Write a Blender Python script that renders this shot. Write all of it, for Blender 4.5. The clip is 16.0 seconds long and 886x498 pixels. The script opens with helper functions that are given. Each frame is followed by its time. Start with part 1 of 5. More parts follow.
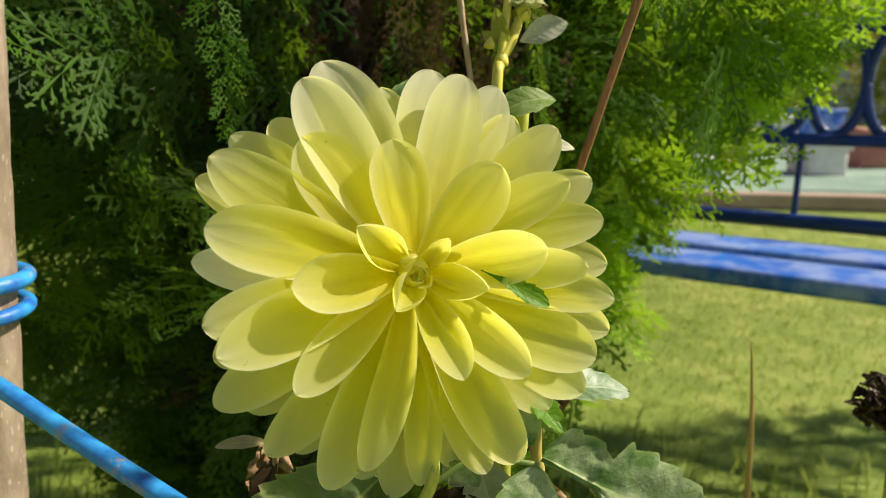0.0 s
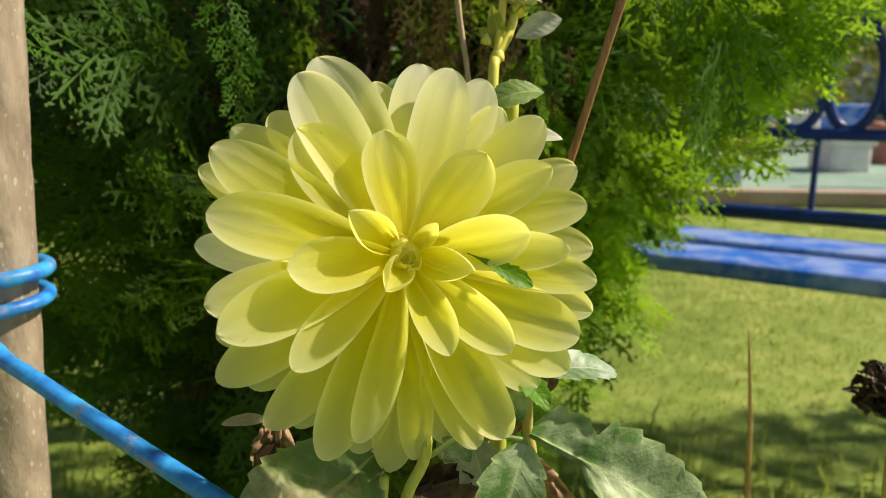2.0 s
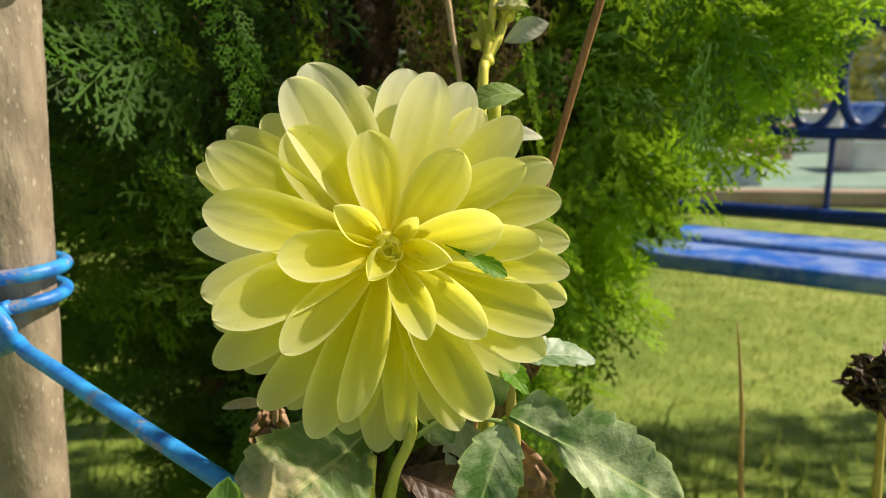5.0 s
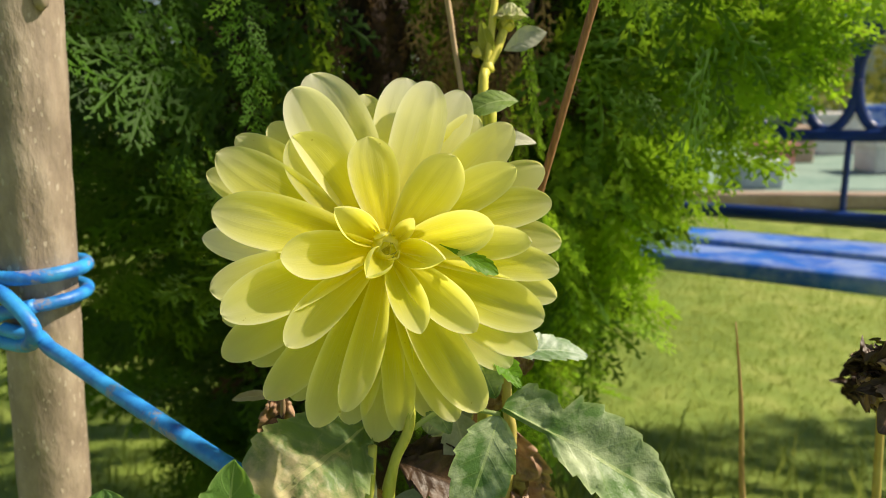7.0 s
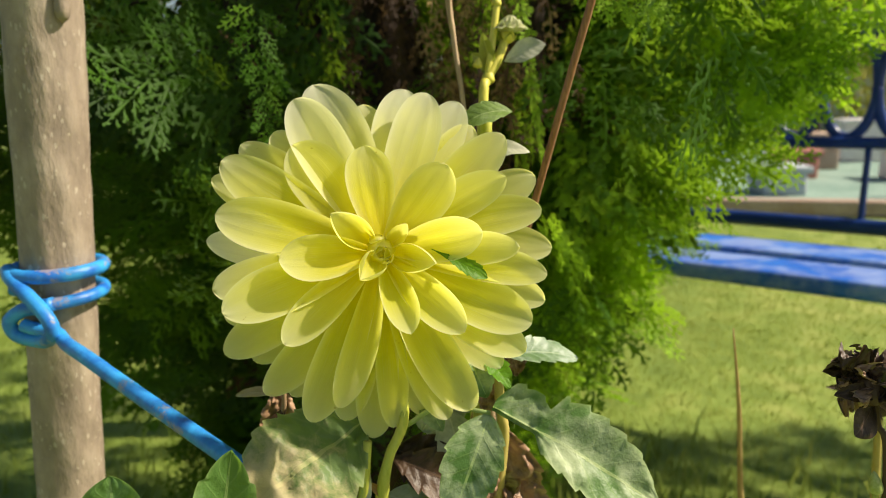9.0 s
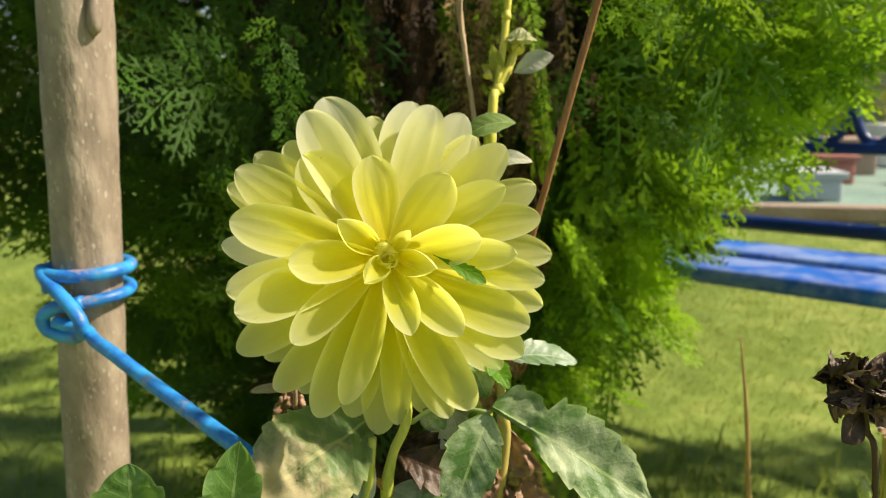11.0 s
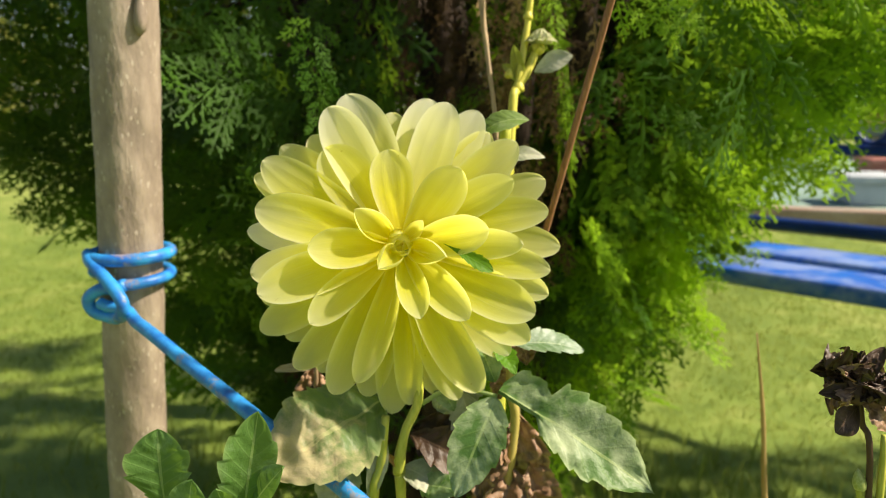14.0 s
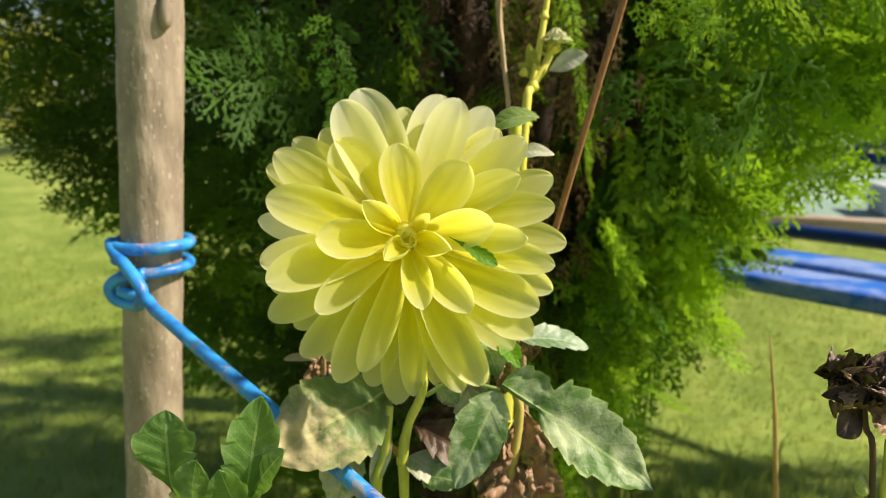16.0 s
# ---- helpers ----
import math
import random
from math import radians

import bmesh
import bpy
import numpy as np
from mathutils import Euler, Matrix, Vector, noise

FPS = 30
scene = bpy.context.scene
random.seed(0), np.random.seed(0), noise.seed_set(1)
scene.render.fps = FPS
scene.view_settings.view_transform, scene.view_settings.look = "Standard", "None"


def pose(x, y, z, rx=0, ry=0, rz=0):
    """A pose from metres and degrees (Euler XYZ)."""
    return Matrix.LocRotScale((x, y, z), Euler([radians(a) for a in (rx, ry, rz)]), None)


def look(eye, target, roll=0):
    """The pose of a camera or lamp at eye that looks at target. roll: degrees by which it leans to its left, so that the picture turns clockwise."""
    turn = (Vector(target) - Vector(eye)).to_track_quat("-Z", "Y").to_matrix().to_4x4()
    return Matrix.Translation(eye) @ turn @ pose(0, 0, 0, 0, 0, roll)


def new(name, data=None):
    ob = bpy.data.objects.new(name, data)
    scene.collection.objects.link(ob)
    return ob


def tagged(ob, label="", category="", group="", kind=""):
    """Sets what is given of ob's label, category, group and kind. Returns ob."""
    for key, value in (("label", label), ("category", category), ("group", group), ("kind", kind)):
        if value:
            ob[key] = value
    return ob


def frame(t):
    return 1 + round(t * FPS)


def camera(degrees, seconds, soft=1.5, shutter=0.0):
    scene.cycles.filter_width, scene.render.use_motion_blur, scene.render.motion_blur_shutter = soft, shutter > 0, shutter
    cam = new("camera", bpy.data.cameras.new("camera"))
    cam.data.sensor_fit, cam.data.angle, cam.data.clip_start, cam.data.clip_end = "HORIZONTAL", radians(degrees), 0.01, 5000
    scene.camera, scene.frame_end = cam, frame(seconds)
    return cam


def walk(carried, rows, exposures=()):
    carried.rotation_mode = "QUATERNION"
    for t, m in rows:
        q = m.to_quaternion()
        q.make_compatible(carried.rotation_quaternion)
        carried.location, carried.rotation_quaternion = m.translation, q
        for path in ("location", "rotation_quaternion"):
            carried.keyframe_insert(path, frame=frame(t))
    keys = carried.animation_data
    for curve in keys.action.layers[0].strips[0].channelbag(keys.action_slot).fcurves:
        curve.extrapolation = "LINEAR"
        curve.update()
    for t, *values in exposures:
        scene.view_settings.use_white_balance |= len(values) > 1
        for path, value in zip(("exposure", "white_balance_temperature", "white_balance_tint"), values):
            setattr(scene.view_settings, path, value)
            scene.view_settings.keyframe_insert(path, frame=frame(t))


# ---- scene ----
cam = camera(63.9, 16.0, soft=0.8)
METRES, EYE, TILT, LEAN, TURN = 0.115, 0.72, -12.5, 0.0, 0.0
ROWS = [
    (0.0, 0.0, 0.0, 0.0, 0.0, 0.0, 0.0),
    (0.5, 0.0159, -0.0218, -0.0128, 0.39, -0.14, -0.01),
    (1.0, 0.0362, -0.0469, -0.0255, 0.79, -0.13, -0.01),
    (1.5, 0.0611, -0.0733, -0.0348, 1.17, -0.09, 0.1),
    (2.0, 0.0826, -0.1003, -0.0422, 1.54, -0.02, 0.25),
    (2.5, 0.1008, -0.1244, -0.0511, 1.93, -0.08, 0.32),
    (3.0, 0.1165, -0.1406, -0.0599, 2.06, -0.14, 0.26),
    (3.5, 0.1323, -0.1583, -0.0647, 2.2, -0.09, 0.34),
    (4.0, 0.1562, -0.1809, -0.0672, 2.5, 0.02, 0.34),
    (6.5, 0.2589, -0.3141, -0.0833, 4.2, 0.41, 0.58),
    (7.0, 0.2799, -0.344, -0.0875, 4.63, 0.52, 0.48),
    (7.5, 0.3054, -0.3695, -0.0915, 5.06, 0.58, 0.28),
    (8.0, 0.3309, -0.3913, -0.0925, 5.42, 0.68, 0.14),
    (8.5, 0.354, -0.4113, -0.0905, 5.74, 0.73, 0.05),
    (9.0, 0.3778, -0.4345, -0.0866, 6.23, 0.84, -0.12),
    (9.5, 0.4055, -0.4599, -0.0826, 6.92, 0.96, -0.32),
    (12.0, 0.5247, -0.575, -0.0839, 9.43, 1.05, -1.1),
    (12.5, 0.5449, -0.5976, -0.0904, 9.93, 0.96, -1.31),
    (13.0, 0.5667, -0.6187, -0.098, 10.56, 0.86, -1.49),
    (13.5, 0.5912, -0.6338, -0.1042, 11.24, 0.88, -1.77),
    (14.0, 0.6132, -0.6438, -0.1115, 11.92, 0.89, -1.97),
    (14.5, 0.633, -0.6498, -0.1216, 12.49, 0.93, -2.23),
    (15.0, 0.6521, -0.6534, -0.1296, 12.98, 0.95, -2.39),
    (15.5, 0.6712, -0.6561, -0.1386, 13.51, 0.91, -2.85),
    (16.0, 0.6946, -0.6573, -0.1425, 14.04, 1.0, -3.35),
]
walk(cam, [(t, pose(0, 0, EYE, TILT, LEAN, TURN) @ pose(METRES * x, METRES * y, METRES * z, 90 + pitch, roll, yaw)) for t, x, y, z, yaw, pitch, roll in ROWS],
     exposures=[(0.0, 0.36, 7300, 10), (8.0, 0.44, 7300, 10), (16.0, 0.60, 7300, 10)])
cam.data.dof.use_dof, cam.data.dof.focus_distance, cam.data.dof.aperture_fstop = True, 0.24, 15.0

# ---- light ----
SUN = Vector((0.725, 0.070, 0.685)).normalized()
world = bpy.data.worlds.new("world")
scene.world = world
world.use_nodes = True
wn = world.node_tree
sky = wn.nodes.new("ShaderNodeTexSky")
sky.sky_type, sky.sun_disc = "NISHITA", False
sky.sun_elevation = math.asin(SUN.z)
sky.sun_rotation = math.atan2(SUN.x, SUN.y)
wn.nodes["Background"].inputs["Strength"].default_value = 0.076
wn.links.new(sky.outputs["Color"], wn.nodes["Background"].inputs["Color"])
sun = new("sun", bpy.data.lights.new("sun", "SUN"))
sun.data.energy, sun.data.angle, sun.data.color = 5.5, radians(2.0), (1.0, 0.93, 0.80)
sun.matrix_world = look(SUN * 20, (0, 0, 0))

# ---- materials ----


def material(name, build):
    m = bpy.data.materials.new(name)
    m.use_nodes = True
    nt = m.node_tree
    bsdf = nt.nodes["Principled BSDF"]
    build(nt, bsdf)
    return m


def node(nt, kind, **values):
    n = nt.nodes.new(kind)
    for k, v in values.items():
        n.inputs[k.replace("_", " ")].default_value = v
    return n


def noise_tex(nt, scale, detail=4.0, coord="Object", rough=0.55, stretch=None):
    tc = nt.nodes.new("ShaderNodeTexCoord")
    n = node(nt, "ShaderNodeTexNoise", Scale=scale, Detail=detail, Roughness=rough)
    out = tc.outputs[coord]
    if stretch:
        mp = nt.nodes.new("ShaderNodeMapping")
        mp.inputs["Scale"].default_value = stretch
        nt.links.new(out, mp.inputs["Vector"])
        out = mp.outputs["Vector"]
    nt.links.new(out, n.inputs["Vector"])
    return n


def ramp(nt, fac, stops):
    r = nt.nodes.new("ShaderNodeValToRGB")
    while len(r.color_ramp.elements) < len(stops):
        r.color_ramp.elements.new(0.5)
    for e, (p, c) in zip(r.color_ramp.elements, stops):
        e.position, e.color = p, (*c, 1)
    nt.links.new(fac, r.inputs["Fac"])
    return r.outputs["Color"]


def mix(nt, fac, a, b, blend="MIX"):
    m = nt.nodes.new("ShaderNodeMix")
    m.data_type, m.blend_type = "RGBA", blend
    for sock, v in ((m.inputs[0], fac), (m.inputs[6], a), (m.inputs[7], b)):
        if isinstance(v, bpy.types.NodeSocket):
            nt.links.new(v, sock)
        else:
            sock.default_value = v if isinstance(v, float) else (*v, 1)
    return m.outputs[2]


def calc(nt, op, a, b=0.0, c=0.0):
    m = nt.nodes.new("ShaderNodeMath")
    m.operation = op
    for sock, v in zip(m.inputs, (a, b, c)):
        if isinstance(v, bpy.types.NodeSocket):
            nt.links.new(v, sock)
        else:
            sock.default_value = v
    return m.outputs[0]


def bump(nt, bsdf, height, strength, dist):
    b = node(nt, "ShaderNodeBump", Strength=strength, Distance=dist)
    nt.links.new(height, b.inputs["Height"])
    nt.links.new(b.outputs["Normal"], bsdf.inputs["Normal"])
    return b.outputs["Normal"]


def thin(nt, bsdf, colour, share, normal=None):
    """Lets light through a thin leaf or petal."""
    tr = nt.nodes.new("ShaderNodeBsdfTranslucent")
    mx = nt.nodes.new("ShaderNodeMixShader")
    mx.inputs[0].default_value = share
    nt.links.new(colour, tr.inputs["Color"])
    if normal:
        nt.links.new(normal, tr.inputs["Normal"])
    nt.links.new(bsdf.outputs[0], mx.inputs[1])
    nt.links.new(tr.outputs[0], mx.inputs[2])
    nt.links.new(mx.outputs[0], nt.nodes["Material Output"].inputs["Surface"])


def uv_axes(nt):
    tc = nt.nodes.new("ShaderNodeTexCoord")
    sp = nt.nodes.new("ShaderNodeSeparateXYZ")
    nt.links.new(tc.outputs["UV"], sp.inputs[0])
    return tc, sp.outputs[0], sp.outputs[1]


def petal_material(name, heart, body, tip, rim_colour):
    def build(nt, bsdf):
        tc, u, v = uv_axes(nt)
        half = tuple((a + b) / 2 for a, b in zip(heart, body))
        base = ramp(nt, u, [(0.0, heart), (0.26, half), (0.55, body), (1.0, tip)])
        av = calc(nt, "ABSOLUTE", v)
        # near-white rim colour paints the sunlight that thin edges catch
        rim = calc(nt, "MAXIMUM", calc(nt, "POWER", av, 7.0), calc(nt, "POWER", u, 26.0))
        col = mix(nt, calc(nt, "MULTIPLY", rim, 0.85), base, rim_colour)
        blotch = noise_tex(nt, 60.0, 3.0)
        col = mix(nt, calc(nt, "MULTIPLY", blotch.outputs["Fac"], 0.16), col, heart)
        info = nt.nodes.new("ShaderNodeObjectInfo")
        col = mix(nt, calc(nt, "MULTIPLY", info.outputs["Random"], 0.12), col, tip)
        # fine veins run from the heart to the tip
        mp = nt.nodes.new("ShaderNodeMapping")
        mp.inputs["Scale"].default_value = (0.7, 10.0, 1.0)
        nt.links.new(tc.outputs["UV"], mp.inputs[0])
        veins = node(nt, "ShaderNodeTexNoise", Scale=3.0, Detail=3.0, Roughness=0.6)
        nt.links.new(mp.outputs[0], veins.inputs["Vector"])
        line = node(nt, "ShaderNodeMapRange", From_Min=0.52, From_Max=0.66)
        nt.links.new(veins.outputs["Fac"], line.inputs[0])
        col = mix(nt, calc(nt, "MULTIPLY", line.outputs[0], 0.24), col, rim_colour)
        speck = noise_tex(nt, 420.0, 1.0)
        dark = calc(nt, "GREATER_THAN", speck.outputs["Fac"], 0.79)
        col = mix(nt, calc(nt, "MULTIPLY", dark, 0.6), col, (0.40, 0.30, 0.05))
        nt.links.new(col, bsdf.inputs["Base Color"])
        bsdf.inputs["Roughness"].default_value = 0.52
        bsdf.inputs["Specular IOR Level"].default_value = 0.30
        bsdf.inputs["Sheen Weight"].default_value = 0.10
        n = bump(nt, bsdf, veins.outputs["Fac"], 0.10, 0.0012)
        thin(nt, bsdf, mix(nt, 0.55, col, tuple(min(1.0, c * 1.3) for c in body)), 0.66, n)
        # part of the light goes straight through the thin tissue
        clear = node(nt, "ShaderNodeBsdfTransparent", Color=(0.98, 0.95, 0.30, 1.0))
        mx = nt.nodes.new("ShaderNodeMixShader")
        mx.inputs[0].default_value = 0.10
        out = nt.nodes["Material Output"].inputs["Surface"]
        nt.links.new(out.links[0].from_socket, mx.inputs[1])
        nt.links.new(clear.outputs[0], mx.inputs[2])
        nt.links.new(mx.outputs[0], out)
    return material(name, build)


PETAL = petal_material("petal", (0.74, 0.630, 0.008), (0.79, 0.765, 0.085), (0.86, 0.855, 0.47), (0.95, 0.95, 0.72))
# paler copy of the petal colours, painting sun on the top petals
PETAL_SUNLIT = petal_material("sunlit_petal", (0.76, 0.68, 0.04), (0.86, 0.85, 0.34), (0.93, 0.93, 0.72), (0.97, 0.97, 0.84))
PETAL_PALE = petal_material("bleached_petal", (0.80, 0.76, 0.30), (0.84, 0.83, 0.60), (0.88, 0.87, 0.80), (0.92, 0.92, 0.86))


def leaf_material(name, green, edge, dirt, dirt_amount, dirt_scale=55.0, share=0.22, tip_shift=0.0):
    def build(nt, bsdf):
        tc, u, v = uv_axes(nt)
        av = calc(nt, "ABSOLUTE", v)
        big = noise_tex(nt, 45.0, 4.0)
        col = mix(nt, big.outputs["Fac"], green, tuple(c * 0.55 for c in green))
        wave = calc(nt, "SINE", calc(nt, "MULTIPLY", calc(nt, "SUBTRACT", u, calc(nt, "MULTIPLY", av, 0.22)), 44.0))
        vein = calc(nt, "POWER", calc(nt, "MAXIMUM", wave, 0.0), 18.0)
        mid = calc(nt, "LESS_THAN", av, 0.045)
        vein = calc(nt, "MAXIMUM", calc(nt, "MULTIPLY", vein, 0.15), calc(nt, "MULTIPLY", mid, 0.7))
        col = mix(nt, vein, col, edge)
        film = noise_tex(nt, dirt_scale, 5.0, rough=0.65)
        patch = node(nt, "ShaderNodeMapRange", From_Min=0.62 - dirt_amount * 0.35, From_Max=0.72 - dirt_amount * 0.2)
        # patches gather towards the tip
        nt.links.new(calc(nt, "ADD", film.outputs["Fac"], calc(nt, "MULTIPLY", calc(nt, "SUBTRACT", u, 0.5), tip_shift)), patch.inputs[0])
        col = mix(nt, calc(nt, "MULTIPLY", patch.outputs[0], 0.75), col, dirt)
        rim = calc(nt, "POWER", av, 14.0)
        col = mix(nt, calc(nt, "MULTIPLY", rim, 0.5), col, edge)
        nt.links.new(col, bsdf.inputs["Base Color"])
        bsdf.inputs["Roughness"].default_value = 0.45
        bsdf.inputs["Specular IOR Level"].default_value = 0.3
        fine = noise_tex(nt, 700.0, 2.0)
        h = calc(nt, "ADD", calc(nt, "MULTIPLY", vein, -0.8), calc(nt, "MULTIPLY", fine.outputs["Fac"], 0.5))
        n = bump(nt, bsdf, h, 0.5, 0.0008)
        thin(nt, bsdf, mix(nt, 0.5, col, (0.25, 0.42, 0.03)), share, n)
    return material(name, build)


LEAF = leaf_material("dahlia_leaf", (0.085, 0.190, 0.045), (0.32, 0.44, 0.14), (0.46, 0.54, 0.33), 0.55, 60.0)
LEAF_MILDEW = leaf_material("lobed_leaf", (0.105, 0.215, 0.055), (0.38, 0.48, 0.18), (0.48, 0.55, 0.34), 0.60, 45.0)
LEAF_DUSTED = leaf_material("dusted_leaf", (0.16, 0.27, 0.13), (0.42, 0.50, 0.34), (0.46, 0.54, 0.47), 0.70, 90.0)
LEAF_YOUNG = leaf_material("young_leaf", (0.15, 0.31, 0.075), (0.40, 0.54, 0.20), (0.28, 0.44, 0.20), 0.25, 55.0, 0.45)
LEAF_FRESH = leaf_material("fresh_leaf", (0.13, 0.33, 0.018), (0.20, 0.40, 0.04), (0.16, 0.36, 0.03), 0.1, 55.0, 0.5)
LEAF_OLD = leaf_material("ageing_leaf", (0.17, 0.26, 0.09), (0.42, 0.45, 0.2), (0.58, 0.47, 0.29), 0.6, 70.0, 0.3, 0.5)
LEAF_PALE = leaf_material("mildewed_leaf", (0.36, 0.40, 0.28), (0.5, 0.5, 0.35), (0.62, 0.60, 0.48), 0.6, 38.0)
LEAF_DRY = leaf_material("dry_leaf", (0.28, 0.155, 0.09), (0.36, 0.23, 0.14), (0.42, 0.27, 0.18), 0.5, 60.0, 0.1)
STEM_OLD_LEAF = leaf_material("orange_bract", (0.45, 0.22, 0.06), (0.6, 0.35, 0.12), (0.3, 0.14, 0.05), 0.2)
LEAF_DARK = leaf_material("withered_leaf", (0.050, 0.025, 0.013), (0.10, 0.058, 0.034), (0.095, 0.055, 0.034), 0.4, 120.0, 0.03)


def plain(name, a, b, scale, rough=0.6, metal=0.0, bump_s=0.3, bump_d=0.001, stretch=None, detail=5.0, fine=8.0, spec=0.4):
    def build(nt, bsdf):
        n1 = noise_tex(nt, scale, detail, stretch=stretch)
        n2 = noise_tex(nt, scale * fine, 3.0, stretch=stretch)
        f = calc(nt, "ADD", calc(nt, "MULTIPLY", n1.outputs["Fac"], 0.65), calc(nt, "MULTIPLY", n2.outputs["Fac"], 0.35))
        nt.links.new(ramp(nt, f, [(0.36, a), (0.64, b)]), bsdf.inputs["Base Color"])
        bsdf.inputs["Roughness"].default_value, bsdf.inputs["Metallic"].default_value = rough, metal
        bsdf.inputs["Specular IOR Level"].default_value = spec
        bump(nt, bsdf, f, bump_s, bump_d)
    return material(name, build)


STEM = plain("dahlia_stem", (0.30, 0.35, 0.04), (0.52, 0.50, 0.10), 90.0, 0.45, bump_d=0.0006, stretch=(1, 1, 0.25))
STEM_BRIGHT = plain("yellow_stem", (0.46, 0.44, 0.04), (0.66, 0.60, 0.12), 90.0, 0.45, bump_d=0.0006, stretch=(1, 1, 0.25))
STEM_OLD = plain("ochre_stem", (0.36, 0.27, 0.06), (0.48, 0.40, 0.13), 60.0, 0.55, stretch=(1, 1, 0.3))
TWIG = plain("brown_stick", (0.16, 0.065, 0.03), (0.36, 0.17, 0.085), 120.0, 0.55, stretch=(1, 1, 0.08), bump_d=0.0008)
TWIG_PALE = plain("dry_twig", (0.26, 0.17, 0.10), (0.52, 0.38, 0.25), 90.0, 0.7, stretch=(1, 1, 0.15))
STRAW = plain("straw_stalk", (0.26, 0.16, 0.06), (0.46, 0.31, 0.13), 90.0, 0.65, stretch=(1, 1, 0.1))
CORE = plain("core_petal", (0.50, 0.46, 0.05), (0.74, 0.70, 0.16), 160.0, 0.5, bump_d=0.0005)
SEPAL = plain("bud_scale", (0.30, 0.36, 0.08), (0.55, 0.58, 0.26), 130.0, 0.5, bump_d=0.0006)
SEPAL_LEAF = leaf_material("yellow_sepal", (0.46, 0.46, 0.08), (0.60, 0.58, 0.20), (0.52, 0.50, 0.16), 0.3, 60.0, 0.4)
FRILL = leaf_material("bud_frill", (0.80, 0.78, 0.46), (0.88, 0.86, 0.62), (0.86, 0.84, 0.60), 0.3, 60.0, 0.45)
LEAF_MID = leaf_material("pale_green_leaf", (0.24, 0.36, 0.10), (0.42, 0.52, 0.22), (0.36, 0.45, 0.22), 0.3, 55.0, 0.45)
LEAF_TAN = leaf_material("tan_dry_leaf", (0.46, 0.35, 0.20), (0.60, 0.49, 0.32), (0.55, 0.45, 0.30), 0.5, 60.0, 0.3)
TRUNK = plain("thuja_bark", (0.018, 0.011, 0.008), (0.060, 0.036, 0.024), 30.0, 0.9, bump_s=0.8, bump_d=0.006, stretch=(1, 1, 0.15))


def build_stake(nt, bsdf):
    g = noise_tex(nt, 75.0, 6.0, stretch=(1, 1, 0.4))
    col = ramp(nt, g.outputs["Fac"], [(0.3, (0.20, 0.155, 0.12)), (0.5, (0.285, 0.225, 0.175)), (0.7, (0.385, 0.315, 0.25))])
    fleck = node(nt, "ShaderNodeTexVoronoi", Scale=290.0)
    mp = nt.nodes.new("ShaderNodeMapping")
    mp.inputs["Scale"].default_value = (1, 1, 0.45)
    tc = nt.nodes.new("ShaderNodeTexCoord")
    nt.links.new(tc.outputs["Object"], mp.inputs[0])
    nt.links.new(mp.outputs[0], fleck.inputs["Vector"])
    spots = calc(nt, "MULTIPLY", calc(nt, "LESS_THAN", fleck.outputs["Distance"], 0.26), calc(nt, "GREATER_THAN", noise_tex(nt, 130.0, 2.0).outputs["Fac"], 0.5))
    col = mix(nt, calc(nt, "MULTIPLY", spots, 0.55), col, (0.52, 0.45, 0.37))
    stain = node(nt, "ShaderNodeMapRange", From_Min=0.50, From_Max=0.64)
    nt.links.new(noise_tex(nt, 70.0, 5.0, rough=0.7).outputs["Fac"], stain.inputs[0])
    col = mix(nt, calc(nt, "MULTIPLY", stain.outputs[0], 0.28), col, (0.14, 0.105, 0.08))
    nt.links.new(col, bsdf.inputs["Base Color"])
    bsdf.inputs["Roughness"].default_value = 0.7
    h = calc(nt, "ADD", g.outputs["Fac"], calc(nt, "MULTIPLY", spots, 1.3))
    bump(nt, bsdf, h, 1.0, 0.003)


STAKE = material("weathered_wood", build_stake)


def build_rope(nt, bsdf):
    g = noise_tex(nt, 70.0, 4.0)
    col = ramp(nt, g.outputs["Fac"], [(0.35, (0.008, 0.12, 0.48)), (0.62, (0.025, 0.32, 0.74))])
    worn = node(nt, "ShaderNodeMapRange", From_Min=0.57, From_Max=0.62)
    nt.links.new(noise_tex(nt, 34.0, 5.0, rough=0.75).outputs["Fac"], worn.inputs[0])
    col = mix(nt, calc(nt, "MULTIPLY", worn.outputs[0], 0.7), col, (0.34, 0.27, 0.22))
    nt.links.new(col, bsdf.inputs["Base Color"])
    bsdf.inputs["Roughness"].default_value = 0.45
    bump(nt, bsdf, noise_tex(nt, 260.0, 3.0).outputs["Fac"], 0.3, 0.0008)


ROPE = material("blue_plastic_rope", build_rope)


def build_paint(nt, bsdf):
    g = noise_tex(nt, 9.0, 5.0)
    # blue darkened to navy for the bench parts that face away from the sun
    col = ramp(nt, g.outputs["Fac"], [(0.35, (0.003, 0.018, 0.11)), (0.65, (0.006, 0.038, 0.20))])
    chips = node(nt, "ShaderNodeMapRange", From_Min=0.66, From_Max=0.68)
    nt.links.new(noise_tex(nt, 26.0, 6.0, rough=0.7).outputs["Fac"], chips.inputs[0])
    col = mix(nt, calc(nt, "MULTIPLY", chips.outputs[0], 0.6), col, (0.25, 0.24, 0.28))
    nt.links.new(col, bsdf.inputs["Base Color"])
    bsdf.inputs["Roughness"].default_value = 0.32
    bump(nt, bsdf, g.outputs["Fac"], 0.15, 0.003)


PAINT = material("shaded_blue_paint", build_paint)


